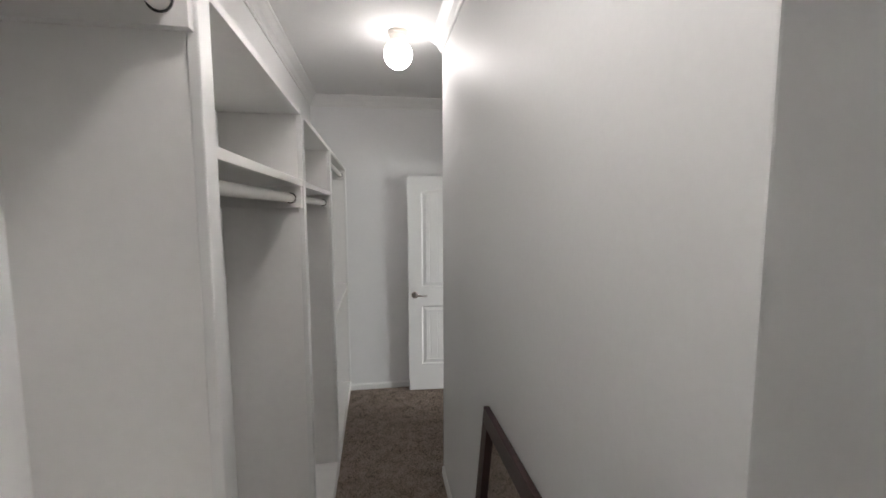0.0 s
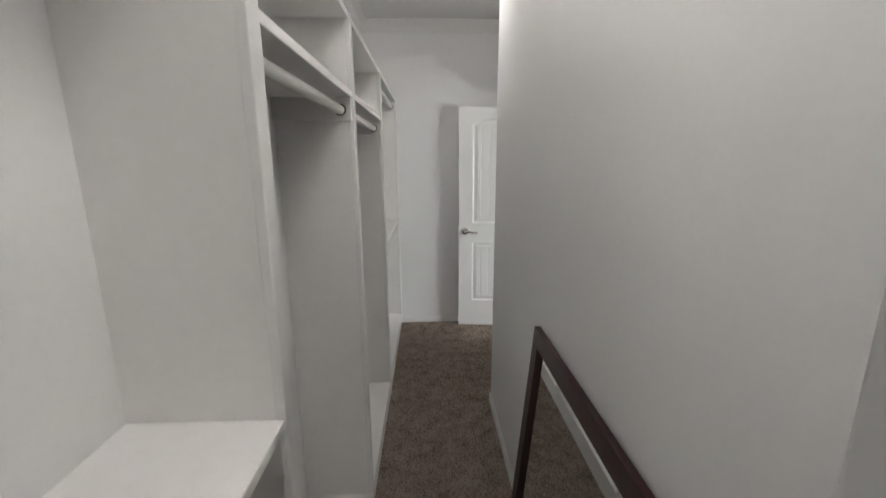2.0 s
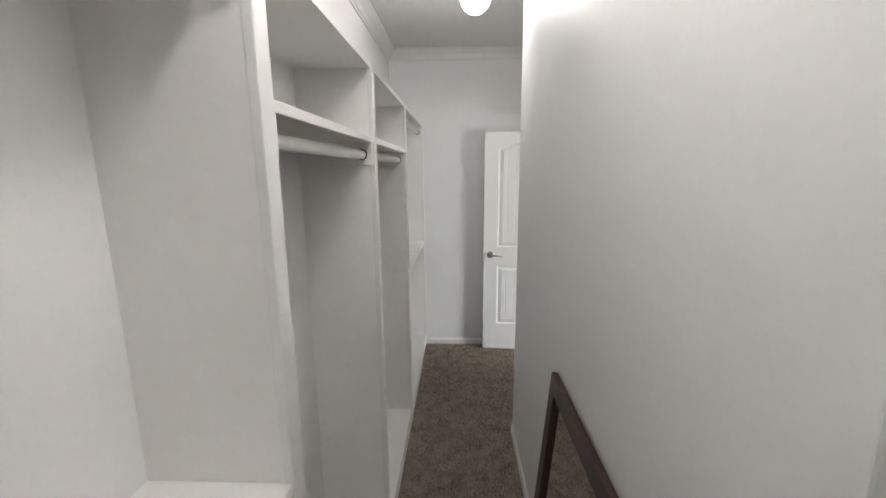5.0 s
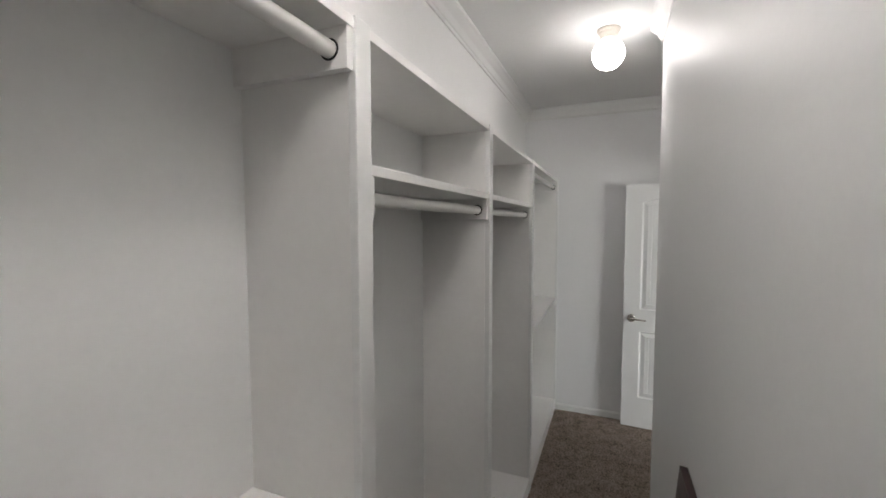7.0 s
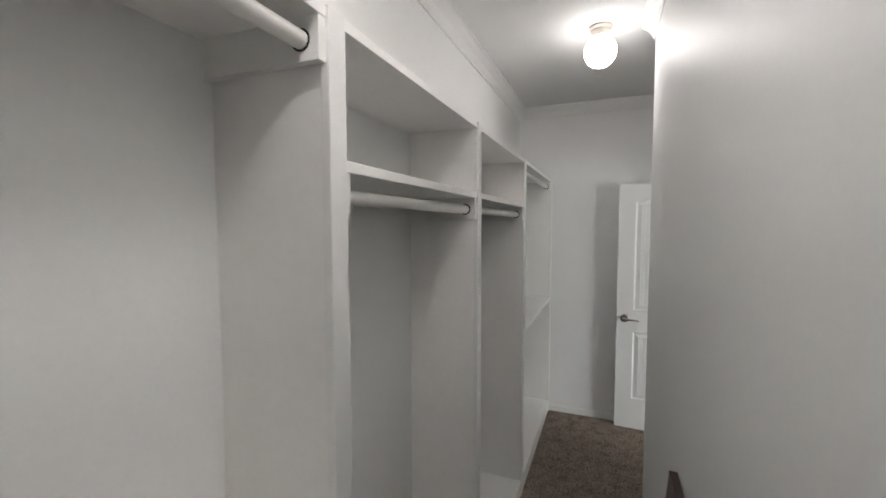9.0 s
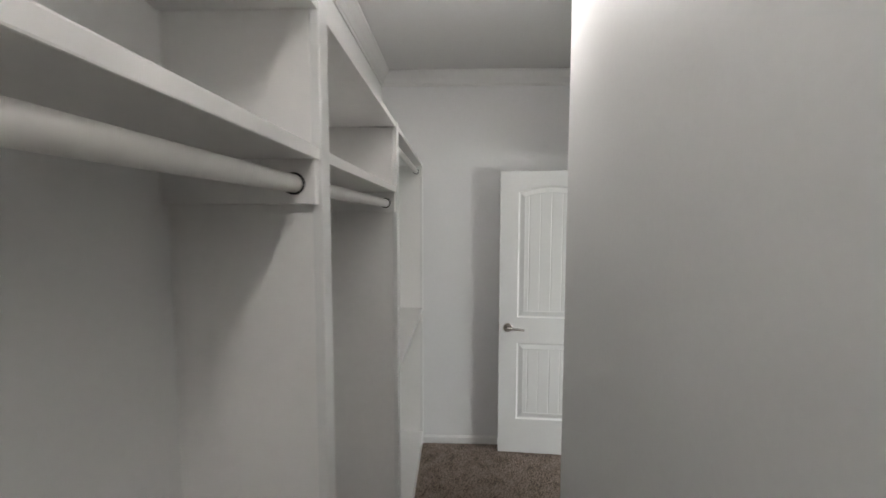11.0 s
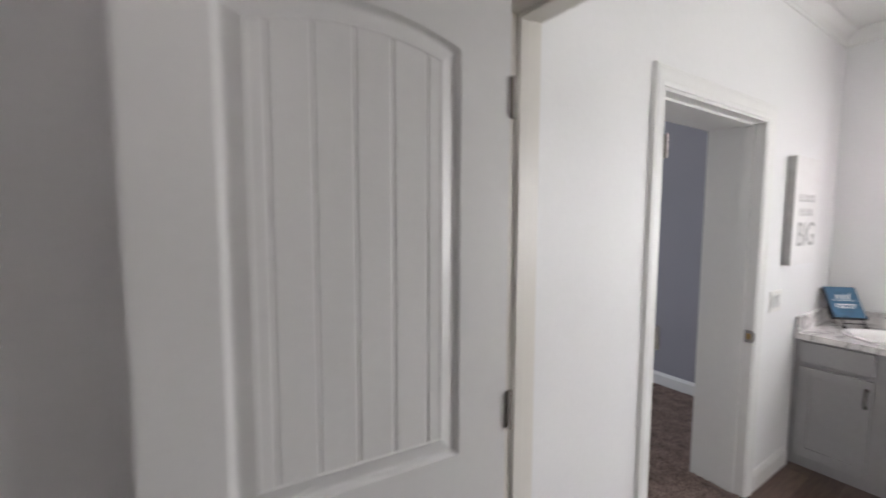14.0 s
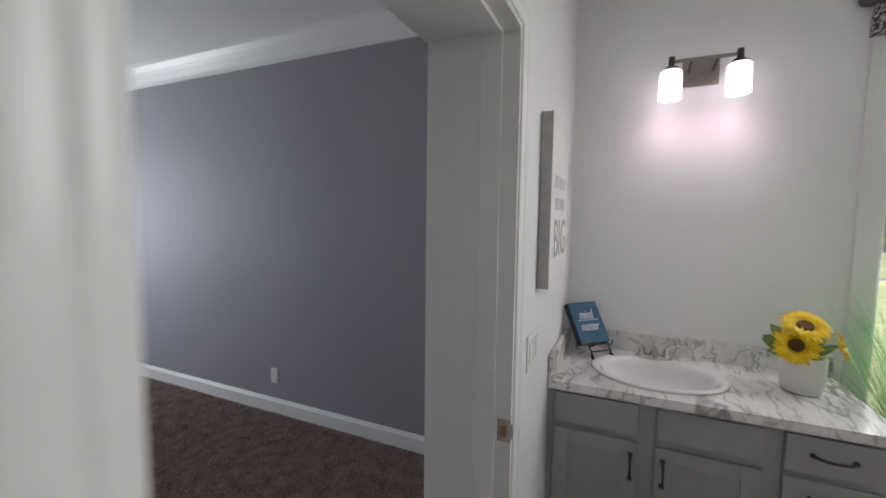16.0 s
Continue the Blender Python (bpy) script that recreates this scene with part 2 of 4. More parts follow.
def marble(name):
    """Pale laminate with broken grey veins that run aslant, in three sizes, over faint clouds."""
    m = mat(name, (0.7, 0.68, 0.66), 0.2, spec=0.5)
    nt = m.node_tree
    b = nt.nodes["Principled BSDF"]
    co = nt.nodes.new("ShaderNodeTexCoord")

    def noise(vec, scale, detail, distortion=0.0):
        n = nt.nodes.new("ShaderNodeTexNoise")
        n.inputs["Scale"].default_value, n.inputs["Detail"].default_value, n.inputs["Distortion"].default_value = scale, detail, distortion
        nt.links.new(vec, n.inputs["Vector"])
        return n.outputs["Fac"]

    def ranged(value, a, c, lo, hi):
        q = nt.nodes.new("ShaderNodeMapRange")
        q.interpolation_type = "SMOOTHSTEP"
        for k, v in (("From Min", a), ("From Max", c), ("To Min", lo), ("To Max", hi)):
            q.inputs[k].default_value = v
        nt.links.new(value, q.inputs["Value"])
        return q.outputs[0]

    def calc(kind, a, c):
        q = nt.nodes.new("ShaderNodeMath")
        q.operation = kind
        for k, v in enumerate((a, c)):
            if isinstance(v, (int, float)):
                q.inputs[k].default_value = v
            else:
                nt.links.new(v, q.inputs[k])
        return q.outputs[0]

    light = ranged(noise(co.outputs["Object"], 5.0, 3), 0.35, 0.65, 0.9, 1.0)
    for turn, stretch, scale, width, strength in ((0.75, (2.2, 8.0, 4.5), 1.0, 0.055, 0.56), (0.95, (3.0, 9.0, 6.0), 1.7, 0.042, 0.46), (-0.35, (3.0, 8.0, 5.0), 1.3, 0.03, 0.42), (0.7, (1.2, 5.0, 3.0), 1.0, 0.16, 0.18)):
        mp = nt.nodes.new("ShaderNodeMapping")
        mp.inputs["Rotation"].default_value, mp.inputs["Scale"].default_value = (0.3, 0.2, turn), stretch
        mp.inputs["Location"].default_value = (turn * 7, scale * 3, 0)
        nt.links.new(co.outputs["Object"], mp.inputs[0])
        line = ranged(calc("ABSOLUTE", calc("SUBTRACT", noise(mp.outputs[0], scale, 5, 0.5), 0.5), 0), 0.0, width, 1.0, 0.0)
        where = ranged(noise(mp.outputs[0], scale * 0.6, 2), 0.42, 0.58, 0.0, 1.0)
        light = calc("MULTIPLY", light, calc("SUBTRACT", 1.0, calc("MULTIPLY", calc("MULTIPLY", line, where), strength)))
    v = nt.nodes.new("ShaderNodeVectorMath")
    v.operation = "SCALE"
    v.inputs[0].default_value = (0.87, 0.85, 0.835)
    nt.links.new(light, v.inputs["Scale"])
    nt.links.new(v.outputs[0], b.inputs["Base Color"])
    return m


M_MARBLE = marble("marble_laminate")


def plank_material():
    m = mat("dark_plank", (0.07, 0.045, 0.035), 0.4)
    nt = m.node_tree
    b = nt.nodes["Principled BSDF"]
    co = nt.nodes.new("ShaderNodeTexCoord")
    mp = nt.nodes.new("ShaderNodeMapping")
    mp.inputs["Scale"].default_value = (3, 40, 3)
    n = nt.nodes.new("ShaderNodeTexNoise")
    n.inputs["Scale"].default_value, n.inputs["Detail"].default_value = 2.0, 6
    nt.links.new(co.outputs["Object"], mp.inputs[0])
    nt.links.new(mp.outputs[0], n.inputs["Vector"])
    info = nt.nodes.new("ShaderNodeObjectInfo")
    ma = nt.nodes.new("ShaderNodeMath")
    ma.operation = "MULTIPLY_ADD"
    ma.inputs[1].default_value = 0.35
    nt.links.new(info.outputs["Random"], ma.inputs[0])
    nt.links.new(n.outputs["Fac"], ma.inputs[2])
    ramp = nt.nodes.new("ShaderNodeValToRGB")
    ramp.color_ramp.elements[0].position, ramp.color_ramp.elements[0].color = 0.35, (0.035, 0.022, 0.018, 1)
    ramp.color_ramp.elements[1].position, ramp.color_ramp.elements[1].color = 0.95, (0.17, 0.115, 0.09, 1)
    nt.links.new(ma.outputs[0], ramp.inputs[0])
    nt.links.new(ramp.outputs[0], b.inputs["Base Color"])
    return m


M_PLANK = plank_material()


def spotted_material():
    m = mat("spotted_trim", (0.5, 0.5, 0.5), 0.9)
    nt = m.node_tree
    b = nt.nodes["Principled BSDF"]
    co = nt.nodes.new("ShaderNodeTexCoord")
    v = nt.nodes.new("ShaderNodeTexVoronoi")
    v.inputs["Scale"].default_value = 85
    nt.links.new(co.outputs["Object"], v.inputs["Vector"])
    ramp = nt.nodes.new("ShaderNodeValToRGB")
    ramp.color_ramp.elements[0].position, ramp.color_ramp.elements[0].color = 0.36, (0.58, 0.56, 0.55, 1)
    ramp.color_ramp.elements[1].position, ramp.color_ramp.elements[1].color = 0.62, (0.035, 0.035, 0.04, 1)
    nt.links.new(v.outputs["Distance"], ramp.inputs[0])
    nt.links.new(ramp.outputs[0], b.inputs["Base Color"])
    return m


M_SPOT = spotted_material()


def glass_material():
    m = bpy.data.materials.new("window_glass")
    m.use_nodes = True
    nt = m.node_tree
    nt.nodes.clear()
    out, tr, gl, mix = (nt.nodes.new("ShaderNode" + k) for k in ("OutputMaterial", "BsdfTransparent", "BsdfGlossy", "MixShader"))
    gl.inputs["Roughness"].default_value = 0.02
    mix.inputs[0].default_value = 0.06
    nt.links.new(tr.outputs[0], mix.inputs[1])
    nt.links.new(gl.outputs[0], mix.inputs[2])
    nt.links.new(mix.outputs[0], out.inputs[0])
    return m


M_GLASS = glass_material()


# ---- mesh helpers ----
def box(bm, x0, x1, y0, y1, z0, z1, bevel=0.0):
    vs = [bm.verts.new((x, y, z)) for x in (x0, x1) for y in (y0, y1) for z in (z0, z1)]
    fs = [bm.faces.new([vs[i] for i in q]) for q in ((0, 1, 3, 2), (4, 6, 7, 5), (0, 4, 5, 1), (2, 3, 7, 6), (0, 2, 6, 4), (1, 5, 7, 3))]
    if bevel:
        es = list({e for f in fs for e in f.edges})
        bmesh.ops.bevel(bm, geom=es, offset=bevel, segments=2, affect="EDGES", profile=0.6)
    return bm


def tube(bm, pts, radius, n=12, caps=True):
    """A round bar along points; radius is one number or one for each point."""
    pts = [Vector(p) for p in pts]
    rad = radius if isinstance(radius, (list, tuple)) else [radius] * len(pts)
    rings = []
    side = None
    for i, p in enumerate(pts):
        d = (pts[min(i + 1, len(pts) - 1)] - pts[max(i - 1, 0)]).normalized()
        if side is None:
            side = d.orthogonal().normalized()
        side = (side - d * side.dot(d)).normalized()
        up = d.cross(side)
        rings.append([bm.verts.new(p + rad[i] * (math.cos(a) * side + math.sin(a) * up)) for a in (k * math.tau / n for k in range(n))])
    for a, b in zip(rings, rings[1:]):
        for k in range(n):
            bm.faces.new((a[k], a[(k + 1) % n], b[(k + 1) % n], b[k]))
    if caps:
        bm.faces.new(rings[0][::-1])
        bm.faces.new(rings[-1])
    return bm


def lathe(bm, profile, centre, n=32, sx=1.0, sy=1.0, caps=True):
    """Turns (radius, height) pairs round an upright axis; sx and sy make it oval."""
    rings = []
    for r, h in profile:
        rings.append([bm.verts.new((centre[0] + sx * r * math.cos(a), centre[1] + sy * r * math.sin(a), centre[2] + h)) for a in (k * math.tau / n for k in range(n))])
    for a, b in zip(rings, rings[1:]):
        for k in range(n):
            bm.faces.new((a[k], a[(k + 1) % n], b[(k + 1) % n], b[k]))
    if caps:
        bm.faces.new(rings[0][::-1])
        bm.faces.new(rings[-1])
    return bm


def sweep(bm, path, profile):
    """Runs a profile of (outward, height) along a floor line, mitred at its corners; outward is to the left of the walk along it."""
    pts = [Vector((*p, 0)) for p in path]
    rings = []
    for i, p in enumerate(pts):
        ns = []
        if i > 0:
            d = (p - pts[i - 1]).normalized()
            ns.append(Vector((-d.y, d.x, 0)))
        if i < len(pts) - 1:
            d = (pts[i + 1] - p).normalized()
            ns.append(Vector((-d.y, d.x, 0)))
        if len(ns) == 2:
            m = (ns[0] + ns[1]) / (1 + ns[0].dot(ns[1]))
        else:
            m = ns[0]
        rings.append([bm.verts.new((p.x + m.x * o, p.y + m.y * o, z)) for o, z in profile])
    n = len(profile)
    for a, b in zip(rings, rings[1:]):
        for k in range(n):
            bm.faces.new((a[k], b[k], b[(k + 1) % n], a[(k + 1) % n]))
    bm.faces.new(rings[0])
    bm.faces.new(rings[-1][::-1])
    return bm


def finish(name, bm, material, smooth=False):
    bmesh.ops.recalc_face_normals(bm, faces=bm.faces)
    me = bpy.data.meshes.new(name)
    bm.to_mesh(me)
    bm.free()
    for m in material if isinstance(material, (list, tuple)) else (material,):
        me.materials.append(m)
    if smooth:
        me.shade_smooth()
        me.set_sharp_from_angle(angle=radians(35))
    return me


def part(name, bm, material, parent, label="", smooth=False):
    ob = new(name, finish(name, bm, material, smooth))
    ob.parent = parent
    if label:
        tagged(ob, label)
    return ob


def thing(name, label, category, m=None, group="", kind=""):
    ob = new(name)
    ob.empty_display_size = 0.05
    ob.matrix_basis = m or Matrix()
    return tagged(ob, label, category, group, kind)


def solid(name, bm, material, label, category="", kind="structure", smooth=False, group=""):
    return tagged(new(name, finish(name, bm, material, smooth)), label, category, group, kind)


def NB():
    return bmesh.new()


def words(name, text, size, m, material, parent, depth=0.001, label="", bold=0.0, shape=None):
    cu = bpy.data.curves.new(name, "FONT")
    cu.body, cu.size, cu.extrude, cu.align_x, cu.align_y = text, size, depth, "CENTER", "CENTER"
    cu.offset = bold
    tmp = bpy.data.objects.new(name, cu)
    me = bpy.data.meshes.new_from_object(tmp)
    bpy.data.objects.remove(tmp)
    me.materials.clear()
    me.materials.append(material)
    if shape:
        me.transform(shape)
    ob = new(name, me)
    ob.parent = parent
    ob.matrix_basis = m
    if label:
        tagged(ob, label)
    return ob


# ---- structure: floors, walls, ceilings ----
solid("floor_closet", box(NB(), XB, XD1 - 0.02, YS, YN, -0.1, 0.0), M_CARPET, "brown cut-pile carpet over the closet floor", "floor")
solid("floor_bedroom", box(NB(), -0.2, XBE, YN, 9.0, -0.1, 0.0), M_CARPET2, "dark brown cut-pile carpet over the bedroom floor", "floor")
floor_bath = solid("floor_bath", box(NB(), XD1 - 0.02, XE, YS, YN, -0.1, -0.006), M_TOE, "dark wood plank floor of the bathroom", "floor")

bm = box(NB(), XB - 0.12, XB, YS - 0.12, YN, 0, H)
solid("wall_closet_west", bm, M_BACK, "creamy white painted closet wall behind the built-in units", "wall")
solid("wall_closet_south", box(NB(), XB, XD1, YS - 0.12, YS, 0, H), M_WALL, "plain white painted closet end wall", "wall")
solid("wall_partition", box(NB(), XP, XD0, YP0, YP1, 0, H, 0.004), M_WALL, "white painted closet partition with a satin sheen", "wall")
bm = NB()
box(bm, XD0, XD1, YS, OD0, 0, H)
box(bm, XD0, XD1, OD1, YN, 0, H)
box(bm, XD0, XD1, OD0, OD1, ODZ, H)
solid("wall_closet_east", bm, M_WALL, "white painted wall with the closet doorway", "wall")
bm = NB()
box(bm, XB - 0.12, BD0, YN, YB, 0, H)
box(bm, BD1, XE + 0.12, YN, YB, 0, H)
box(bm, BD0, BD1, YN, YB, BDZ, H)
solid("wall_north", bm, M_BATH, "thick white painted wall between bathroom and bedroom", "wall")
bm = NB()
box(bm, XE, XE + 0.12, YS, WY0, 0, H)
box(bm, XE, XE + 0.12, WY1, YN, 0, H)
box(bm, XE, XE + 0.12, WY0, WY1, 0, WZ0)
box(bm, XE, XE + 0.12, WY0, WY1, WZ1, H)
solid("wall_bath_east", bm, M_BATH, "white painted bathroom wall with a window", "wall")
solid("wall_bath_south", box(NB(), XD1, XE + 0.12, YS - 0.12, YS, 0, H), M_BATH, "plain white painted bathroom end wall", "wall")
solid("wall_bedroom_east", box(NB(), XBE, XBE + 0.12, YB, 9.12, 0, H), M_GREY, "slate grey painted bedroom wall with a soft sheen", "wall")
bm = NB()
box(bm, -0.2, 2.5, 9.0, 9.12, 0, H)
box(bm, 3.7, XBE, 9.0, 9.12, 0, H)
box(bm, 2.5, 3.7, 9.0, 9.12, 0, 0.8)
box(bm, 2.5, 3.7, 9.0, 9.12, 2.15, H)
solid("wall_bedroom_north", bm, M_GREY, "slate grey bedroom wall with a window opening", "wall")
solid("wall_bedroom_west", box(NB(), -0.32, -0.2, YB, 9.12, 0, H), M_GREY, "slate grey painted bedroom wall", "wall")
solid("ceiling_closet", box(NB(), XB - 0.12, XD1, YS - 0.12, YN, H, H + 0.1), M_CEIL, "white textured closet ceiling", "ceiling")
solid("ceiling_bath", box(NB(), XD1, XE + 0.12, YS - 0.12, YN, H, H + 0.1), M_CEIL, "white textured bathroom ceiling", "ceiling")
solid("ceiling_bedroom", box(NB(), -0.32, XBE + 0.12, YN, 9.12, H, H + 0.1), M_CEIL, "white bedroom ceiling", "ceiling")

# crown mouldings and baseboards
def crown_profile(drop, out):
    return [(-0.002, H), (out, H), (out, H - 0.012), (out * 0.86, H - 0.018), (out * 0.62, H - drop * 0.36), (out * 0.5, H - drop * 0.44), (out * 0.42, H - drop * 0.50), (out * 0.24, H - drop * 0.78), (out * 0.14, H - drop * 0.84), (out * 0.14, H - drop), (-0.002, H - drop)]


def crown(name, path, drop=0.1, out=0.062, label="white painted crown moulding", mat_=None):
    return solid(name, sweep(NB(), path, crown_profile(drop, out)), mat_ or M_TRIM, label, "crown moulding")


crown("crown_closet", [(XD0, YS + 0.002), (XD0, YP0), (XP, YP0), (XP, YP1), (XD0, YP1), (XD0, YN), (XB, YN), (XB, YS + 0.002)], label="white crown moulding round the closet ceiling")
crown("crown_bath", [(XE, YS + 0.002), (XE, YN), (XD1, YN), (XD1, YS + 0.002)], label="white crown moulding round the bathroom ceiling")
crown("crown_bedroom", [(XBE, YB), (XBE, 9.0), (-0.2, 9.0)], 0.155, 0.11, label="white crown moulding under the bedroom ceiling")


def base_profile(h, t):
    return [(-0.002, 0.0), (t, 0.0), (t, h * 0.8), (t * 0.7, h * 0.86), (t * 0.55, h * 0.94), (t * 0.3, h), (-0.002, h)]


def baseboard(name, path, h, t, label):
    return solid(name, sweep(NB(), path, base_profile(h, t)), M_TRIM, label, "baseboard")


baseboard("baseboard_closet_north", [(XD0, YN), (XF + 0.004, YN)], 0.06, 0.01, "low white baseboard along the closet wall")
baseboard("baseboard_partition", [(XP, YP0), (XP, YP1), (XD0 - 0.37, YP1)], 0.06, 0.01, "low white baseboard along the closet partition")
baseboard("baseboard_bath", [(3.70, YN), (BD1 + 0.09, YN)], 0.115, 0.015, "white moulded bathroom baseboard")
baseboard("baseboard_bath_west", [(BD0 - 0.09, YN), (XD1, YN)], 0.115, 0.015, "white moulded bathroom baseboard")
baseboard("baseboard_bedroom", [(XBE, YB), (XBE, 9.0), (-0.2, 9.0)], 0.115, 0.016, "tall white bedroom baseboard")


# door linings and casings
def casing_profile(w, t):
    """Across a casing from its inner edge: (outward along the wall, proud)."""
    pts = [(0, 0), (0, t * 0.5)]
    for k in range(5):
        pts.append((w * (0.02 + 0.04 * k), t * (0.5 + 0.22 * math.sin(k / 4 * math.pi / 2))))
    pts += [(w * 0.27, t * 0.72), (w * 0.30, t * 0.66), (w * 0.34, t * 0.68)]
    for k in range(7):
        pts.append((w * (0.38 + 0.05 * k), t * (0.70 + 0.30 * math.sin(k / 6 * math.pi / 2))))
    return pts + [(w * 0.80, t * 0.97), (w * 0.83, t * 0.90), (w * 0.87, t * 0.97), (w * 0.95, t * 0.94), (w, t * 0.75), (w, 0)]


def casing(bm, a0, a1, top, w, t, put):
    """A mitred casing round an opening from a0 to a1; put(a, z, proud) gives the place."""
    prof = casing_profile(w, t)
    rings = []
    for a, z, da, dz in ((a0, 0.0, -1, 0), (a0, top, -1, 1), (a1, top, 1, 1), (a1, 0.0, 1, 0)):
        rings.append([bm.verts.new(put(a + da * o, z + dz * o, p)) for o, p in prof])
    n = len(prof)
    for r, s in zip(rings, rings[1:]):
        for k in range(n):
            bm.faces.new((r[k], s[k], s[(k + 1) % n], r[(k + 1) % n]))
    bm.faces.new(rings[0])
    bm.faces.new(rings[-1])
    return bm


def bedroom_doorway():
    d = thing("door_bedroom", "white cased doorway between bathroom and bedroom, its door taken off", "doorway", kind="structure")
    t = 0.018
    for a, b in ((BD0, BD0 + t), (BD1 - t, BD1)):
        part("side_jamb", box(NB(), a, b, YN - 0.004, YB + 0.004, 0, BDZ - t), M_TRIM, d)
    part("head_jamb", box(NB(), BD0, BD1, YN - 0.004, YB + 0.004, BDZ - t, BDZ), M_TRIM, d)
    s0, s1 = YN + 0.044, YN + 0.103
    for a, b in ((BD0 + t, BD0 + t + 0.011), (BD1 - t - 0.011, BD1 - t)):
        part("door_stop", box(NB(), a, b, s0, s1, 0, BDZ - t - 0.011, 0.002), M_TRIM, d)
    part("door_stop", box(NB(), BD0 + t, BD1 - t, s0, s1, BDZ - t - 0.011, BDZ - t), M_TRIM, d)
    part("casing", casing(NB(), BD0 + 0.004, BD1 - 0.004, BDZ - 0.004, 0.075, 0.018, lambda a, z, p: (a, YN - p, z)), M_TRIM, d, smooth=True)
    part("casing", casing(NB(), BD0 + 0.004, BD1 - 0.004, BDZ - 0.004, 0.075, 0.018, lambda a, z, p: (a, YB + p, z)), M_TRIM, d, smooth=True)
    for z in (1.815, 1.06, 0.25):
        bm = NB()
        box(bm, BD0 + t, BD0 + t + 0.002, YN - 0.014, YN + 0.034, z - 0.045, z + 0.045)
        h = part("hinge", bm, M_NICKEL, d, "bare brushed nickel hinge")
        bm = NB()
        for k in range(3):
            tube(bm, [(BD0 + t + 0.002, YN - 0.016, z - 0.045 + k * 0.031), (BD0 + t + 0.002, YN - 0.016, z - 0.018 + k * 0.031)], 0.0065, 10)
        tube(bm, [(BD0 + t + 0.002, YN - 0.016, z + 0.044), (BD0 + t + 0.002, YN - 0.016, z + 0.05)], 0.005, 8)
        part("knuckle", bm, M_NICKEL, h, smooth=True)
    zs = 0.905
    bm = NB()
    x = BD1 - t
    box(bm, x - 0.002, x, YN - 0.004, YN + 0.036, zs - 0.034, zs + 0.034)
    box(bm, x - 0.002, x + 0.006, YN - 0.009, YN - 0.005, zs - 0.022, zs + 0.022)
    sp = part("strike_plate", bm, M_NICKEL, d, "brushed nickel strike plate")
    part("latch_hole", box(NB(), x - 0.0032, x - 0.002, YN + 0.008, YN + 0.026, zs - 0.016, zs + 0.016), M_BRASS, sp, "brass-edged latch hole")
    return d


bedroom_doorway()


def closet_doorway():
    d = thing("door_closet", "white closet doorway with an open two-panel door against the wall", "door", kind="structure")
    t = 0.016
    for a, b in ((OD0, OD0 + t), (OD1 - t, OD1)):
        part("side_jamb", box(NB(), XD0 - 0.004, XD1 + 0.004, a, b, 0, ODZ - t), M_JAMB, d)
    part("head_jamb", box(NB(), XD0 - 0.004, XD1 + 0.004, OD0, OD1, ODZ - t, ODZ), M_JAMB, d)
    s0, s1 = XD0 + 0.042, XD0 + 0.075
    for a, b in ((OD0 + t, OD0 + t + 0.011), (OD1 - t - 0.011, OD1 - t)):
        part("door_stop", box(NB(), s0, s1, a, b, 0, ODZ - t - 0.011, 0.002), M_JAMB, d)
    part("door_stop", box(NB(), s0, s1, OD0 + t, OD1 - t, ODZ - t - 0.011, ODZ - t), M_JAMB, d)
    part("casing", casing(NB(), OD0 + 0.004, OD1 - 0.004, ODZ - 0.004, 0.055, 0.015, lambda a, z, p: (XD1 + p, a, z)), M_JAMB, d, smooth=True)
    part("casing", casing(NB(), OD0 + 0.004, OD1 - 0.004, ODZ - 0.004, 0.055, 0.015, lambda a, z, p: (XD0 - p, a, z)), M_JAMB, d, smooth=True)
    return d


closet_door = closet_doorway()


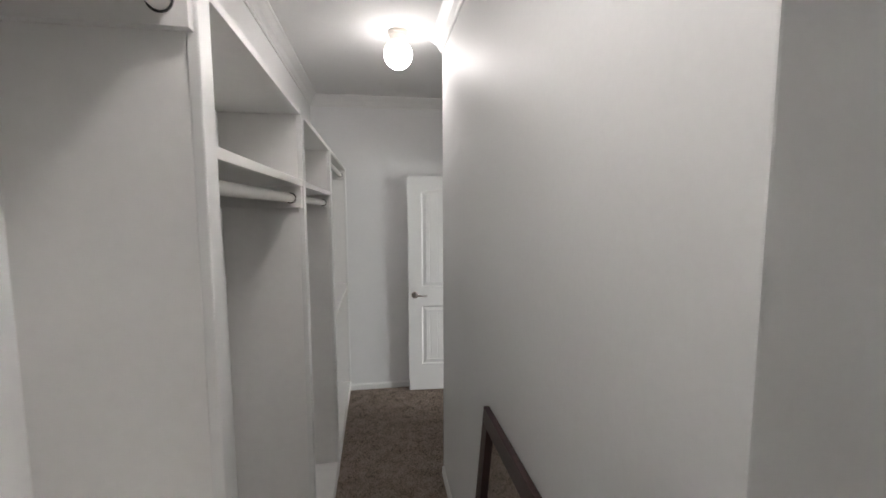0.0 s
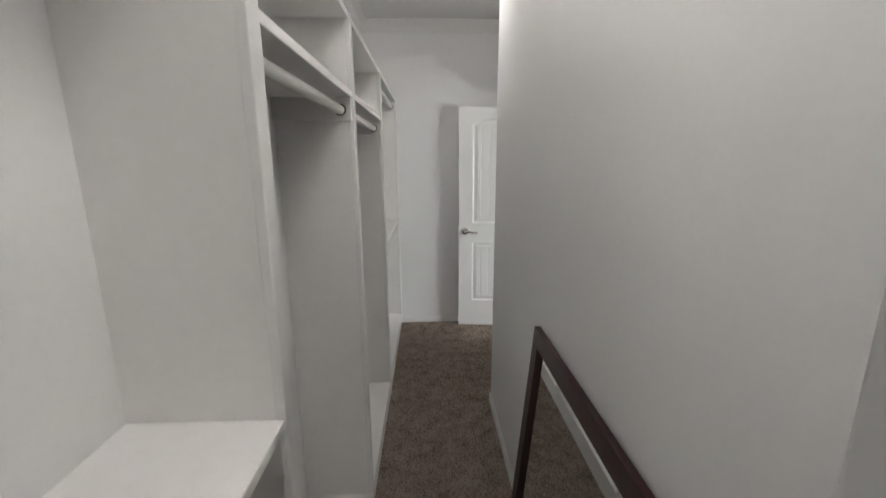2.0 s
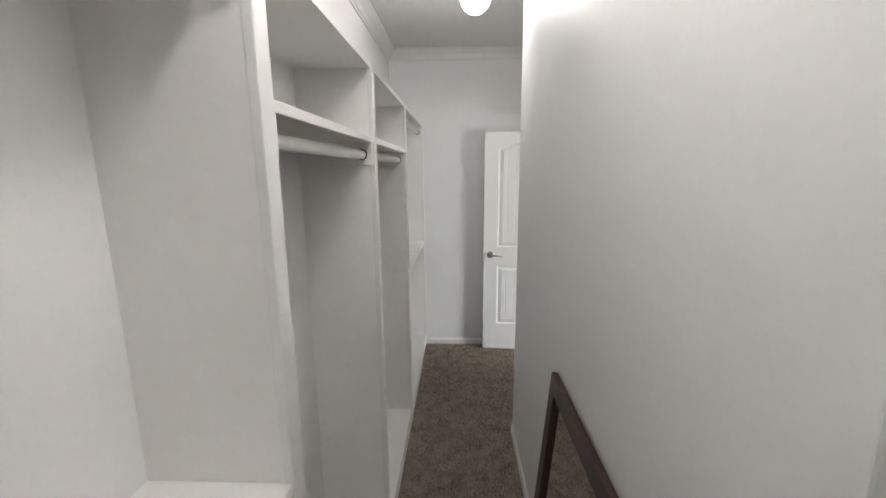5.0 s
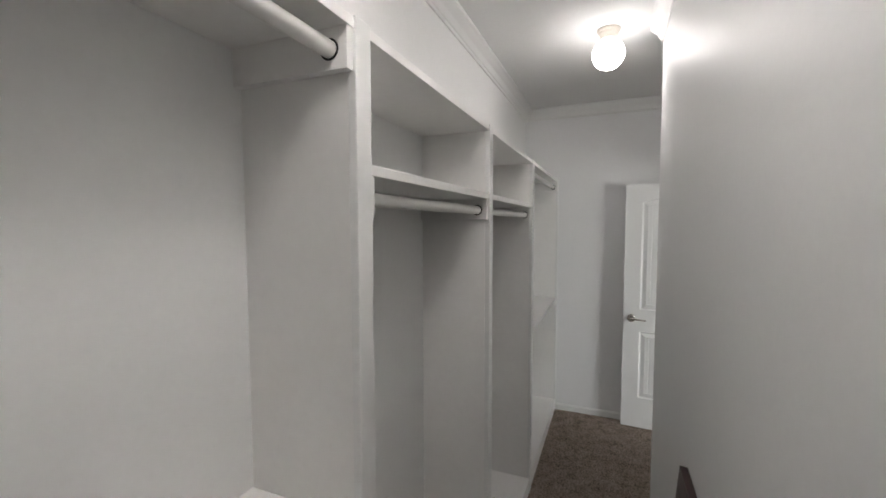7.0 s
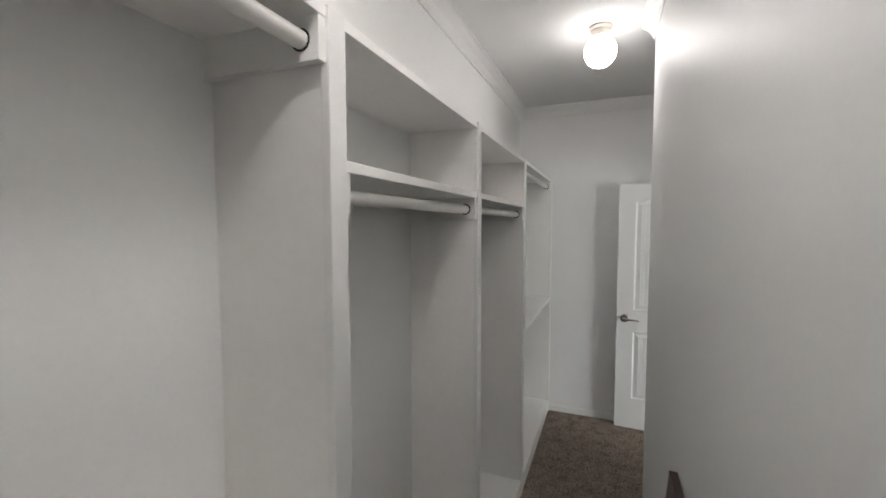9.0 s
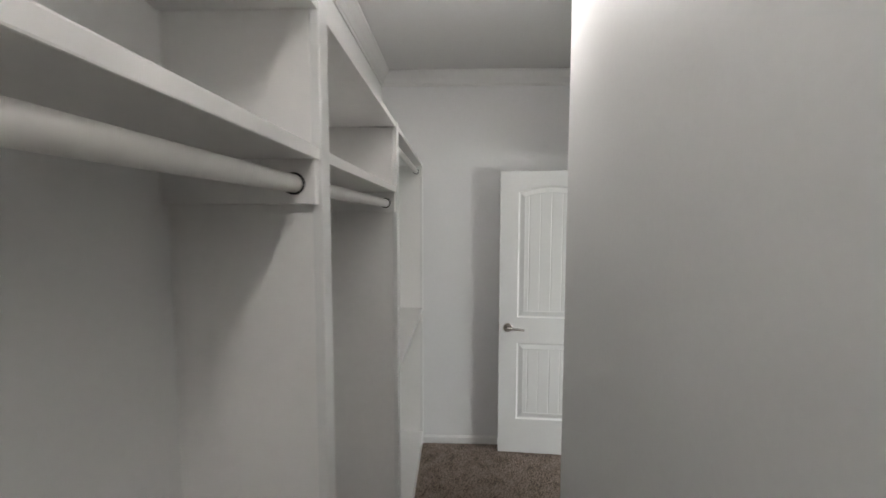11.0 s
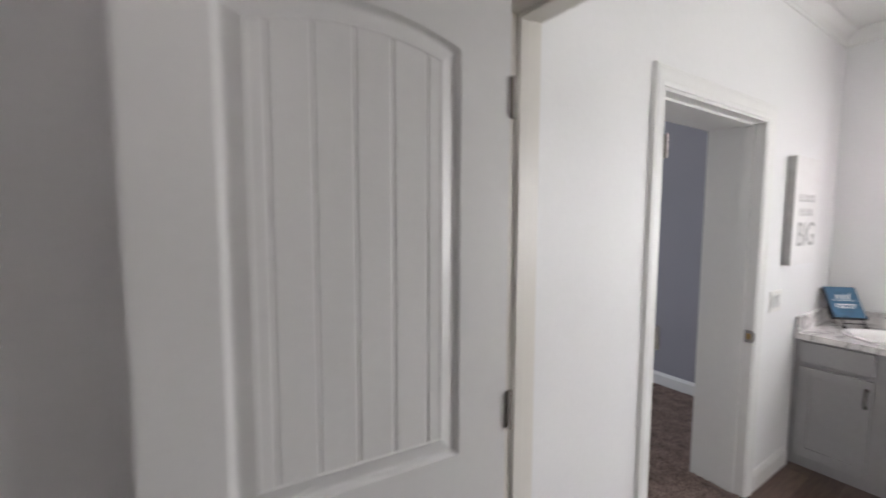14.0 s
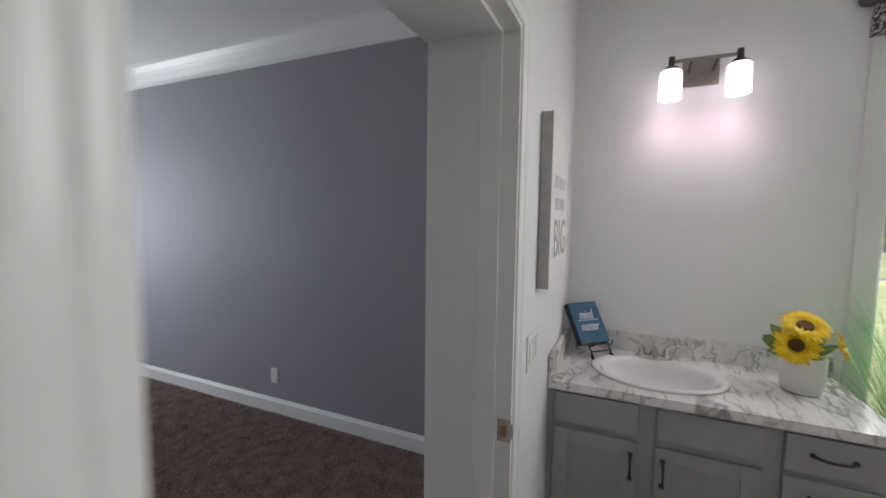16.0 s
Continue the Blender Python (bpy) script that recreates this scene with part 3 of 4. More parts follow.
def door_leaf(parent):
    W, Z0, Z1 = 0.710, 0.018, 2.035
    T = 0.035
    m = pose(0.476, 4.012, 0, 0, 0, -4.1)   # local x along the leaf from its free edge, y into it
    # panels: left, right, bottom, top corner height, rise of the arch
    panels = [(0.127, 0.580, 1.011, 1.889, 0.045), (0.127, 0.580, 0.270, 0.828, 0.0)]

    def inside(u, z):
        best = -1.0
        for k, (a, b, c, e, rise) in enumerate(panels):
            f = (u - a) / (b - a) * 2 - 1
            top = e + rise * (1 - min(1, f * f))
            s = min(u - a, b - u, z - c, top - z)
            if s > best:
                best, which = s, k
        return best, which

    def depth(u, z):
        s, k = inside(u, z)
        if s <= 0:
            return 0.0
        if s < 0.010:
            return 0.011 * math.sin(s / 0.010 * math.pi / 2)
        if s < 0.014:
            return 0.011
        if s < 0.044:
            return 0.011 - 0.0085 * (s - 0.014) / 0.030
        if s < 0.047:
            return 0.0025 + 0.0015 * (s - 0.044) / 0.003
        d = 0.004
        mid, step = (panels[k][0] + panels[k][1]) / 2, 0.0755
        g = abs(((u - mid) / step + 0.5) % 1 - 0.5) * step
        if g < 0.0033:
            d += 0.0032 * (1 - g / 0.0033)
        return d

    us, zs = set([0.0, W]), set([Z0, Z1])
    for a, b, c, e, rise in panels:
        u = a - 0.004
        while u < b + 0.004:
            us.add(round(u, 4))
            u += 0.0022
        for z, fine in ((c, 1), (e, 1)):
            k = z - (0.004 if z == c else 0.06)
            while k < z + (0.06 if z == c else rise + 0.012):
                zs.add(round(k, 4))
                k += 0.003
        k = c
        while k < e:
            zs.add(round(k, 4))
            k += 0.05
    us, zs = sorted(us), sorted(zs)
    bms = [NB(), NB(), NB()]
    caches = [{}, {}, {}]

    def vert(i, a, b):
        key = (a, b)
        if key not in caches[i]:
            caches[i][key] = bms[i].verts.new((us[a], depth(us[a], zs[b]), zs[b]))
        return caches[i][key]

    for a in range(len(us) - 1):
        for b in range(len(zs) - 1):
            s, k = inside((us[a] + us[a + 1]) / 2, (zs[b] + zs[b + 1]) / 2)
            i = 0 if s < 0.045 else 1 + k
            bms[i].faces.new((vert(i, a, b), vert(i, a + 1, b), vert(i, a + 1, b + 1), vert(i, a, b + 1)))
    box(bms[0], 0, W, 0.0115, T, Z0, Z1)
    for x0, x1, z0, z1 in ((0, 0, Z0, Z1), (W, W, Z0, Z1)):
        bms[0].faces.new([bms[0].verts.new(p) for p in ((x0, 0, z0), (x0, 0.0115, z0), (x0, 0.0115, z1), (x0, 0, z1))])
    for z in (Z0, Z1):
        bms[0].faces.new([bms[0].verts.new(p) for p in ((0, 0, z), (W, 0, z), (W, 0.0115, z), (0, 0.0115, z))])
    leaf = part("leaf", bms[0], M_DOOR, parent, "white painted door leaf with moulded panels", smooth=True)
    leaf.matrix_basis = m
    part("upper_panel", bms[1], M_DOOR, leaf, "arched plank-grooved panel", smooth=True)
    part("lower_panel", bms[2], M_DOOR, leaf, "square plank-grooved panel", smooth=True)
    # lever handle
    bm = NB()
    u, z = 0.062, 0.938
    tube(bm, [(u, 0.0, z), (u, -0.006, z), (u, -0.010, z)], [0.032, 0.032, 0.027], 28)
    tube(bm, [(u, -0.010, z), (u, -0.045, z)], [0.012, 0.011], 16)
    tube(bm, [(u - 0.006, -0.046, z), (u + 0.02, -0.05, z + 0.002), (u + 0.06, -0.05, z - 0.001), (u + 0.105, -0.046, z - 0.006), (u + 0.112, -0.044, z - 0.007)], [0.011, 0.0105, 0.009, 0.0075, 0.004], 14)
    part("lever_handle", bm, M_NICKEL, leaf, "brushed nickel lever handle", smooth=True)
    part("latch_plate", box(NB(), -0.002, 0.0, 0.006, 0.03, z - 0.028, z + 0.028), M_NICKEL, leaf, "nickel latch plate")
    for z in (1.81, 1.085, 0.28):
        bm = NB()
        box(bm, W - 0.003, W + 0.012, -0.0015, 0.0, z - 0.045, z + 0.045)
        tube(bm, [(W + 0.008, -0.006, z - 0.047), (W + 0.008, -0.006, z + 0.047)], 0.006, 10)
        part("hinge", bm, M_NICKEL, leaf, "brushed nickel hinge", smooth=True)
    return leaf


door_leaf(closet_door)


# ---- closet: built-in hanging units ----
STILES = [(YS, YS + 0.03), (0.969, 1.021), (1.884, 1.932), (2.838, 2.895), (4.118, YN)]
B = 0.019      # board thickness
PL = 0.10      # plinth


def hanging_unit(y0, y1, kind, label):
    """One bay between two uprights: low bays have a seat-high shelf, tall ones a hat shelf and a plinth."""
    u = thing("hanging_unit", label, "closet unit", group="built-in closet units")
    xf = XF - 0.003
    part("top_board", box(NB(), XB, XF, y0, y1, TOP - 0.02, TOP, 0.0015), M_UNIT, u)
    shelf = 1.840 if kind == "tall" else 1.122 if kind == "seat" else 1.05
    rod_z = 1.773 if kind == "tall" else 2.045
    xr = -0.122
    st = 0.023
    part("shelf", box(NB(), XB, XF + 0.001, y0, y1, shelf - st, shelf, 0.0025), M_SEAT if kind == "seat" else M_UNIT, u)
    tops = [(shelf - st, 0.081)] if kind == "tall" else [(TOP - 0.02, 0.078), (shelf - st, 0.088)]
    for z, h in tops:
        for a, b in ((y0, y0 + B), (y1 - B, y1)):
            part("rod_board", box(NB(), XB, xf, a, b, z - h, z, 0.001), M_UNIT, u)
    rods = [rod_z]
    for z in rods:
        part("rod", tube(NB(), [(xr, y0 + B - 0.002, z), (xr, y1 - B + 0.002, z)], 0.0165, 20), M_ROD, u, "white painted hanging rod", smooth=True)
        # thin dark discs stand in for the shade where each rod meets its board
        for yy, s in ((y0 + B, 1), (y1 - B, -1)):
            part("rod_gap_shade", tube(NB(), [(xr, yy, z), (xr, yy + s * 0.0012, z)], 0.0205, 20), M_GAP_SHADE, u, "dark ring painted as the shade in the gap round the rod")
    if kind != "seat":
        part("plinth_top", box(NB(), XB, XF + 0.002, y0, y1, PL - 0.02, PL, 0.002), M_UNIT, u)
        part("plinth_front", box(NB(), XF - 0.018, XF, y0, y1, 0.0, PL - 0.02), M_UNIT, u)
    return u


for k, (a, b) in enumerate(STILES):
    up = thing("upright", "white painted upright board between two hanging bays", "closet upright", group="closet uprights")
    part("panel", box(NB(), XB, XF - 0.016, a + 0.0015, b - 0.0015, 0, TOP + 0.002), M_UNIT, up)
    part("front_stile", box(NB(), XF - 0.016, XF + 0.004, a, b, 0, TOP + 0.004, 0.003), M_TRIM, up, "white face strip with soft edges")
hanging_unit(STILES[0][1], STILES[1][0], "seat", "white painted hanging bay with a waist-high scuffed shelf")
hanging_unit(STILES[1][1], STILES[2][0], "tall", "white painted empty hanging bay with a hat shelf and rod")
hanging_unit(STILES[2][1], STILES[3][0], "tall", "white painted empty hanging bay with a hat shelf and rod")
hanging_unit(STILES[3][1], STILES[4][0], "shelf", "white painted double hanging bay with a waist-high shelf")


def shelf_nook():
    n = thing("shelf_unit", "white painted open shelves in a nook beside the closet door", "shelves")
    x0 = 0.872
    part("side_panel", box(NB(), x0, XD0, 3.119, 3.138, 0, 2.6, 0.002), M_UNIT, n)
    part("back_panel", box(NB(), 1.182, 1.2, YP1, 3.112, 0, 2.6, 0.001), M_UNIT, n)
    for z in (1.341, 1.768):
        part("shelf", box(NB(), x0 + 0.002, 1.182, YP1, 3.119, z - 0.019, z, 0.002), M_UNIT, n)
    return n


shelf_nook()


def leaning_mirror():
    # stands on the carpet and leans on the partition
    L, Hh, w, t = 1.20, 1.005, 0.062, 0.022
    lean = math.degrees(math.asin(0.086 / Hh))
    m = pose(0.511, 1.655, 0.0, 0, lean, 0) @ pose(0, 0, 0, 0, 0, 180)
    o = thing("leaning_mirror", "large mirror in a dark brown wooden frame leaning on the wall", "mirror", m)
    # local: y runs along the mirror, x towards the room, z up
    def rail(y0, y1, z0, z1):
        bm = NB()
        box(bm, -0.0, t, y0, y1, z0, z1, 0.003)
        return bm
    part("top_rail", rail(0, L, Hh - w, Hh), M_MIRFRAME, o)
    part("bottom_rail", rail(0, L, 0, w), M_MIRFRAME, o)
    part("side_rail", rail(0, w, w, Hh - w), M_MIRFRAME, o)
    part("side_rail", rail(L - w, L, w, Hh - w), M_MIRFRAME, o)
    part("glass", box(NB(), 0.002, 0.008, w - 0.006, L - w + 0.006, w - 0.006, Hh - w + 0.006), M_MIRROR, o, "silvered mirror glass")
    return o


leaning_mirror()


def globe_lamp(x, y, glass):
    g = thing("ceiling_lamp", "lit white globe lamp on a small cream ceiling base", "ceiling lamp", pose(x, y, H), group="closet ceiling lamps")
    part("base", lathe(NB(), [(0.058, 0.0), (0.060, -0.006), (0.056, -0.012), (0.050, -0.016), (0.050, -0.028), (0.044, -0.034), (0.041, -0.05)], (0, 0, 0), 36), M_CREAM, g, "pale cream metal base", smooth=True)
    prof = [(0.036, -0.052)]
    for k in range(1, 18):
        a = math.radians(28 + k * (152 - 3) / 17)
        prof.append((max(0.003, 0.082 * math.sin(a)), -0.126 + 0.082 * math.cos(a)))
    part("globe", lathe(NB(), prof, (0, 0, 0), 36), glass, g, "glowing white glass globe", smooth=True)
    return g


globe_lamp(0.337, 2.72, M_GLOBE)
globe_lamp(0.337, 0.70, M_BULB)


# ---- bathroom: window, valance, outdoors ----
def bath_window():
    w = thing("window_bath", "white vinyl single-hung window with white casing, its unseen half added for light", "window", kind="structure")
    bm = NB()
    for a, b, c, d in ((WY1 - 0.03, WY1, WZ0, WZ1), (WY0, WY0 + 0.03, WZ0, WZ1), (WY0 + 0.03, WY1 - 0.03, WZ0, WZ0 + 0.035), (WY0 + 0.03, WY1 - 0.03, WZ1 - 0.035, WZ1)):
        box(bm, XE + 0.035, XE + 0.1, a, b, c, d)
    part("frame", bm, M_VINYL, w)
    # everything south of the middle is unseen, added to let in more daylight
    mid = (WY0 + WY1) / 2
    part("added_mullion", box(NB(), XE + 0.03, XE + 0.1, mid - 0.04, mid + 0.04, WZ0 + 0.035, WZ1 - 0.035, 0.003), M_VINYL, w)
    for a, b in ((WY0 + 0.03, mid - 0.04), (mid + 0.04, WY1 - 0.03)):
        part("meeting_rail", box(NB(), XE + 0.045, XE + 0.085, a, b, 1.615, 1.655, 0.003), M_VINYL, w)
        part("muntin", box(NB(), XE + 0.052, XE + 0.066, a, b, 1.27, 1.284), M_VINYL, w)
        for c, d in ((WZ0 + 0.035, 1.615), (1.655, WZ1 - 0.035)):
            p = part("pane", box(NB(), XE + 0.0565, XE + 0.0605, a, b, c, d), M_GLASS, w, "clear window pane")
            p.visible_shadow = False
    bm = NB()
    for a0, a1 in ((WY1 - 0.004, WY1 + 0.08), (WY0 - 0.08, WY0 + 0.004)):
        box(bm, XE - 0.014, XE, a0, a1, WZ0 - 0.06, WZ1 + 0.06, 0.003)
        edge = a1 - 0.012 if a0 > WY0 + 0.3 else a0
        box(bm, XE - 0.019, XE - 0.012, edge, edge + 0.012, WZ0 - 0.06, WZ1 + 0.06, 0.002)
    box(bm, XE - 0.014, XE, WY0 + 0.004, WY1 - 0.004, WZ1 - 0.004, WZ1 + 0.06, 0.003)
    part("casing", bm, M_TRIM, w)
    part("window_sill", box(NB(), XE - 0.03, XE + 0.035, WY0 - 0.05, WY1 + 0.05, WZ0 - 0.022, WZ0, 0.004), M_TRIM, w)
    bm = NB()
    for a, b in ((WY0, WY0 + 0.004), (WY1 - 0.004, WY1)):
        box(bm, XE, XE + 0.035, a, b, WZ0, WZ1)
    part("return", bm, M_TRIM, w)
    return w


bath_window()


def roller_shade():
    s = thing("roller_shade", "dark grey fabric shade half drawn over the window", "window shade")
    part("fabric", box(NB(), XE + 0.012, XE + 0.016, WY0 + 0.012, WY1 - 0.012, 2.06, 2.215), M_BLIND, s)
    part("hem_bar", box(NB(), XE + 0.008, XE + 0.02, WY0 + 0.012, WY1 - 0.012, 2.045, 2.062, 0.003), M_BLIND, s)
    return s


roller_shade()


def valance():
    v = thing("valance", "grey padded window valance with a spotted lower band", "valance")
    y0, y1 = WY0 - 0.135, WY1 + 0.135
    # upper padded box, rounded at the front and ends
    def ring(bm, x0, y_from, y_to, zs, puff):
        rows = []
        for z, o in zip(zs, puff):
            pts = []
            tuck = 0.035 * (1 - o / max(puff)) ** 2
            ya, yb = y_from + tuck, y_to - tuck
            for k in range(41):
                f = k / 40
                y = ya + (yb - ya) * f
                wob = 0.004 * math.sin(f * 57) + 0.003 * math.sin(f * 23 + z * 40)
                rnd = 0.09 * (1 - min(1, min(f, 1 - f) / 0.04)) ** 2
                pts.append(bm.verts.new((x0 - o - wob + rnd, y, z)))
            rows.append([bm.verts.new((XE - 0.002, ya, z))] + pts + [bm.verts.new((XE - 0.002, yb, z))])
        for a, b in zip(rows, rows[1:]):
            for k in range(len(a) - 1):
                bm.faces.new((a[k], a[k + 1], b[k + 1], b[k]))
        bm.faces.new(rows[0][::-1])
        bm.faces.new(rows[-1])
        return bm
    part("top_roll", ring(NB(), XE - 0.12, y0, y1, [2.40, 2.405, 2.42, 2.45, 2.49, 2.53, 2.555, 2.565], [0.0, 0.02, 0.034, 0.042, 0.044, 0.034, 0.016, 0.0]), M_SHADE, v, "grey padded fabric roll", smooth=True)
    part("lower_band", ring(NB(), XE - 0.105, y0 + 0.045, y1 - 0.045, [2.275, 2.278, 2.33, 2.401], [0.0, 0.006, 0.008, 0.004]), M_SPOT, v, "black and white spotted fabric band", smooth=True)
    return v


valance()

M_HAZE = mat("overcast_sky", (0.93, 0.96, 1.0), 1.0, emit=1.5)
bm = NB()
ring = [(160 * math.cos(a), 160 * math.sin(a)) for a in (radians(k) for k in range(-80, 81, 10))]
low, high = [bm.verts.new((*p, -2)) for p in ring], [bm.verts.new((*p, 110)) for p in ring]
for k in range(len(ring) - 1):
    bm.faces.new((low[k], low[k + 1], high[k + 1], high[k]))
solid("backdrop", bm, M_HAZE, "bright overcast sky low over the distance", "sky")
M_LAWN = mat("lawn", (0.36, 0.38, 0.18), 0.95, noise_scale=3.0, vary=0.35, coarse=0.35, coarse_scale=0.25, bump=0.5, bump_scale=20)
solid("ground", box(NB(), -400, 400, -400, 400, -0.8, -0.7), M_LAWN, "pale green lawn outside the house", "ground")
M_FOLIAGE = mat("foliage", (0.38, 0.44, 0.21), 0.7, noise_scale=1.5, vary=0.35, coarse=0.25, coarse_scale=0.4)
M_BARK = mat("bark", (0.24, 0.2, 0.16), 0.9, noise_scale=12, vary=0.3, bump=0.6, bump_scale=25)


def tree(x, y, height, seed):
    rnd = random.Random(seed)
    t = thing("tree", "leafy green tree standing on the lawn outside", "tree", pose(x, y, -0.7), group="trees outside")
    bm = NB()
    tube(bm, [(0, 0, 0), (0.05, 0.02, height * 0.25), (0.0, 0.08, height * 0.55), (0.1, 0.0, height * 0.85)], [height * 0.035, height * 0.025, height * 0.018, height * 0.006], 8)
    for k in range(7):
        a, h = rnd.uniform(0, math.tau), height * rnd.uniform(0.3, 0.7)
        r = height * rnd.uniform(0.15, 0.3)
        tube(bm, [(0, 0.04, h), (r * 0.5 * math.cos(a), r * 0.5 * math.sin(a), h + r * 0.35), (r * math.cos(a), r * math.sin(a), h + r * 0.6)], [height * 0.012, height * 0.007, height * 0.003], 6)
    part("trunk", bm, M_BARK, t)
    verts, faces = [], []
    clumps = [(rnd.gauss(0, height * 0.14), rnd.gauss(0, height * 0.14), height * rnd.uniform(0.12, 0.98), height * rnd.uniform(0.05, 0.11)) for _ in range(64)]
    for cx, cy, cz, cr in clumps:
        for _ in range(230):
            d = Vector((rnd.gauss(0, 1), rnd.gauss(0, 1), rnd.gauss(0, 0.8))).normalized() * cr * rnd.uniform(0.5, 1.25)
            c = Vector((cx, cy, cz)) + d
            u = Vector((rnd.gauss(0, 1), rnd.gauss(0, 1), rnd.gauss(0, 1))).normalized()
            v = u.orthogonal().normalized()
            s = rnd.uniform(0.09, 0.19)
            i = len(verts)
            verts += [c - u * s, c + v * s * 0.5, c + u * s, c - v * s * 0.5]
            faces.append((i, i + 1, i + 2, i + 3))
    me = bpy.data.meshes.new("crown")
    me.from_pydata([tuple(v) for v in verts], [], faces)
    me.materials.append(M_FOLIAGE)
    ob = new("crown", me)
    ob.parent = t
    return t


for k, (x, y, h) in enumerate(((40, -7.5, 6.5), (42, -13.0, 7.5), (41, -2.0, 6.0), (40, -19, 7.0), (46, -10.0, 8.0), (47, -4.5, 7.0), (48, 3.0, 8.0), (46, -24, 8.0), (47, -16, 8.5))):
    tree(x, y, h, 11 + k)


# ---- bathroom: vanity ----
VX = 3.738          # cabinet face
VY0, VY1 = 3.035, YN - 0.004
CZ, CT = 0.838, 0.036


def pull(parent, centre, along, length=0.1):
    """A bow pull standing off towards -x; along is 'y' or 'z'."""
    bm = NB()
    cx, cy, cz = centre
    pts, rad = [], []
    for k in range(13):
        f = k / 12 * 2 - 1
        a = f * length / 2
        o = 0.026 * (1 - abs(f) ** 3.0)
        p = (cx - 0.004 - o, cy + a, cz) if along == "y" else (cx - 0.004 - o, cy, cz + a)
        pts.append(p)
        rad.append(0.0042 + 0.0018 * abs(f) ** 2)
    tube(bm, pts, rad, 10)
    for s in (-1, 1):
        e = (cy + s * length / 2, cz) if along == "y" else (cy, cz + s * length / 2)
        tube(bm, [(cx, *e), (cx - 0.004, *e), (cx - 0.009, *e)], [0.0095, 0.009, 0.006], 12)
    return part("pull", bm, M_BRONZE, parent, "dark bronze bow pull", smooth=True)


def shaker(bm, y0, y1, z0, z1, w=0.058):
    x0 = VX - 0.018
    box(bm, x0, VX, y0, y0 + w, z0, z1, 0.0015)
    box(bm, x0, VX, y1 - w, y1, z0, z1, 0.0015)
    box(bm, x0, VX, y0 + w, y1 - w, z0, z0 + w, 0.0015)
    box(bm, x0, VX, y0 + w, y1 - w, z1 - w, z1, 0.0015)
    return bm


def vanity():
    v = thing("vanity_cabinet", "grey painted bathroom vanity cabinet with doors and drawers", "cabinet")
    part("face_frame", box(NB(), VX, VX + 0.019, VY0, VY1, 0.066, CZ - CT, 0.001), M_VAN, v)
    for a, c in ((VY0, VY0 + 0.019), (VY1 - 0.019, VY1)):
        part("side_panel", box(NB(), VX + 0.019, XE - 0.004, a, c, 0.0 if a == VY0 else 0.066, CZ - CT), M_VAN, v)
    part("bottom_board", box(NB(), VX + 0.019, XE - 0.004, VY0 + 0.019, VY1 - 0.019, 0.066, 0.085), M_VAN, v)
    part("toe_kick", box(NB(), VX + 0.01, VX + 0.019, VY0 + 0.004, VY1, 0.0, 0.066), M_VAN, v)
    part("filler", box(NB(), VX - 0.006, VX, VY1 - 0.02, VY1, 0.066, CZ - CT), M_VAN, v)
    for y0, y1, hy in ((3.784, 4.107, 3.807), (3.382, 3.718, 3.692)):
        d = part("door", shaker(NB(), y0, y1, 0.075, 0.636), M_VAN, v, "grey shaker door")
        part("panel", box(NB(), VX - 0.009, VX - 0.002, y0 + 0.055, y1 - 0.055, 0.13, 0.581), M_VAN, d)
        pull(d, (VX - 0.018, hy, 0.535), "z")
        part("false_front", box(NB(), VX - 0.018, VX, y0, y1, 0.664, 0.79, 0.0025), M_VAN, v, "plain grey false drawer front")
    for z0, z1 in ((0.658, 0.79), (0.502, 0.636), (0.33, 0.48), (0.075, 0.308)):
        d = part("drawer_front", box(NB(), VX - 0.018, VX, 3.060, 3.320, z0, z1, 0.0025), M_VAN, v, "flat grey drawer front")
        pull(d, (VX - 0.018, 3.19, (z0 + z1) / 2 + 0.002), "y", 0.112)
    return v


vanity()

SC = (3.985, 3.712)      # middle of the basin
SA, SB = 0.212, 0.272    # half depth and half width


def countertop():
    c = thing("countertop", "white marble-pattern laminate vanity top with a backsplash", "countertop")
    x0, x1, y0, y1 = 3.713, XE - 0.004, 3.010, YN - 0.004
    bm = NB()
    angles = [k * math.tau / 72 for k in range(72)]
    angles += [math.atan2(y - SC[1], x - SC[0]) % math.tau for x in (x0, x1) for y in (y0, y1)]
    angles = sorted(set(angles))
    hole, rim = [], []
    for a in angles:
        ca, sa = math.cos(a), math.sin(a)
        hole.append((SC[0] + (SA - 0.025) * ca, SC[1] + (SB - 0.025) * sa))
        ts = []
        if abs(ca) > 1e-9:
            ts.append(((x1 if ca > 0 else x0) - SC[0]) / ca)
        if abs(sa) > 1e-9:
            ts.append(((y1 if sa > 0 else y0) - SC[1]) / sa)
        t = min(ts)
        rim.append((SC[0] + t * ca, SC[1] + t * sa))
    loops = []
    for pts, z in ((hole, CZ - CT), (hole, CZ), (rim, CZ), (rim, CZ - CT)):
        loops.append([bm.verts.new((*p, z)) for p in pts])
    n = len(angles)
    for a, b in zip(loops, loops[1:]):
        for k in range(n):
            bm.faces.new((a[k], a[(k + 1) % n], b[(k + 1) % n], b[k]))
    for k in range(n):
        bm.faces.new((loops[3][k], loops[3][(k + 1) % n], loops[0][(k + 1) % n], loops[0][k]))
    part("top", bm, M_MARBLE, c)
    part("backsplash", box(NB(), XE - 0.024, XE - 0.003, y0, y1 - 0.02, CZ, CZ + 0.098, 0.002), M_MARBLE, c)
    part("side_splash", box(NB(), x0 + 0.004, XE - 0.003, y1 - 0.02, y1, CZ, CZ + 0.098, 0.002), M_MARBLE, c)
    return c


countertop()


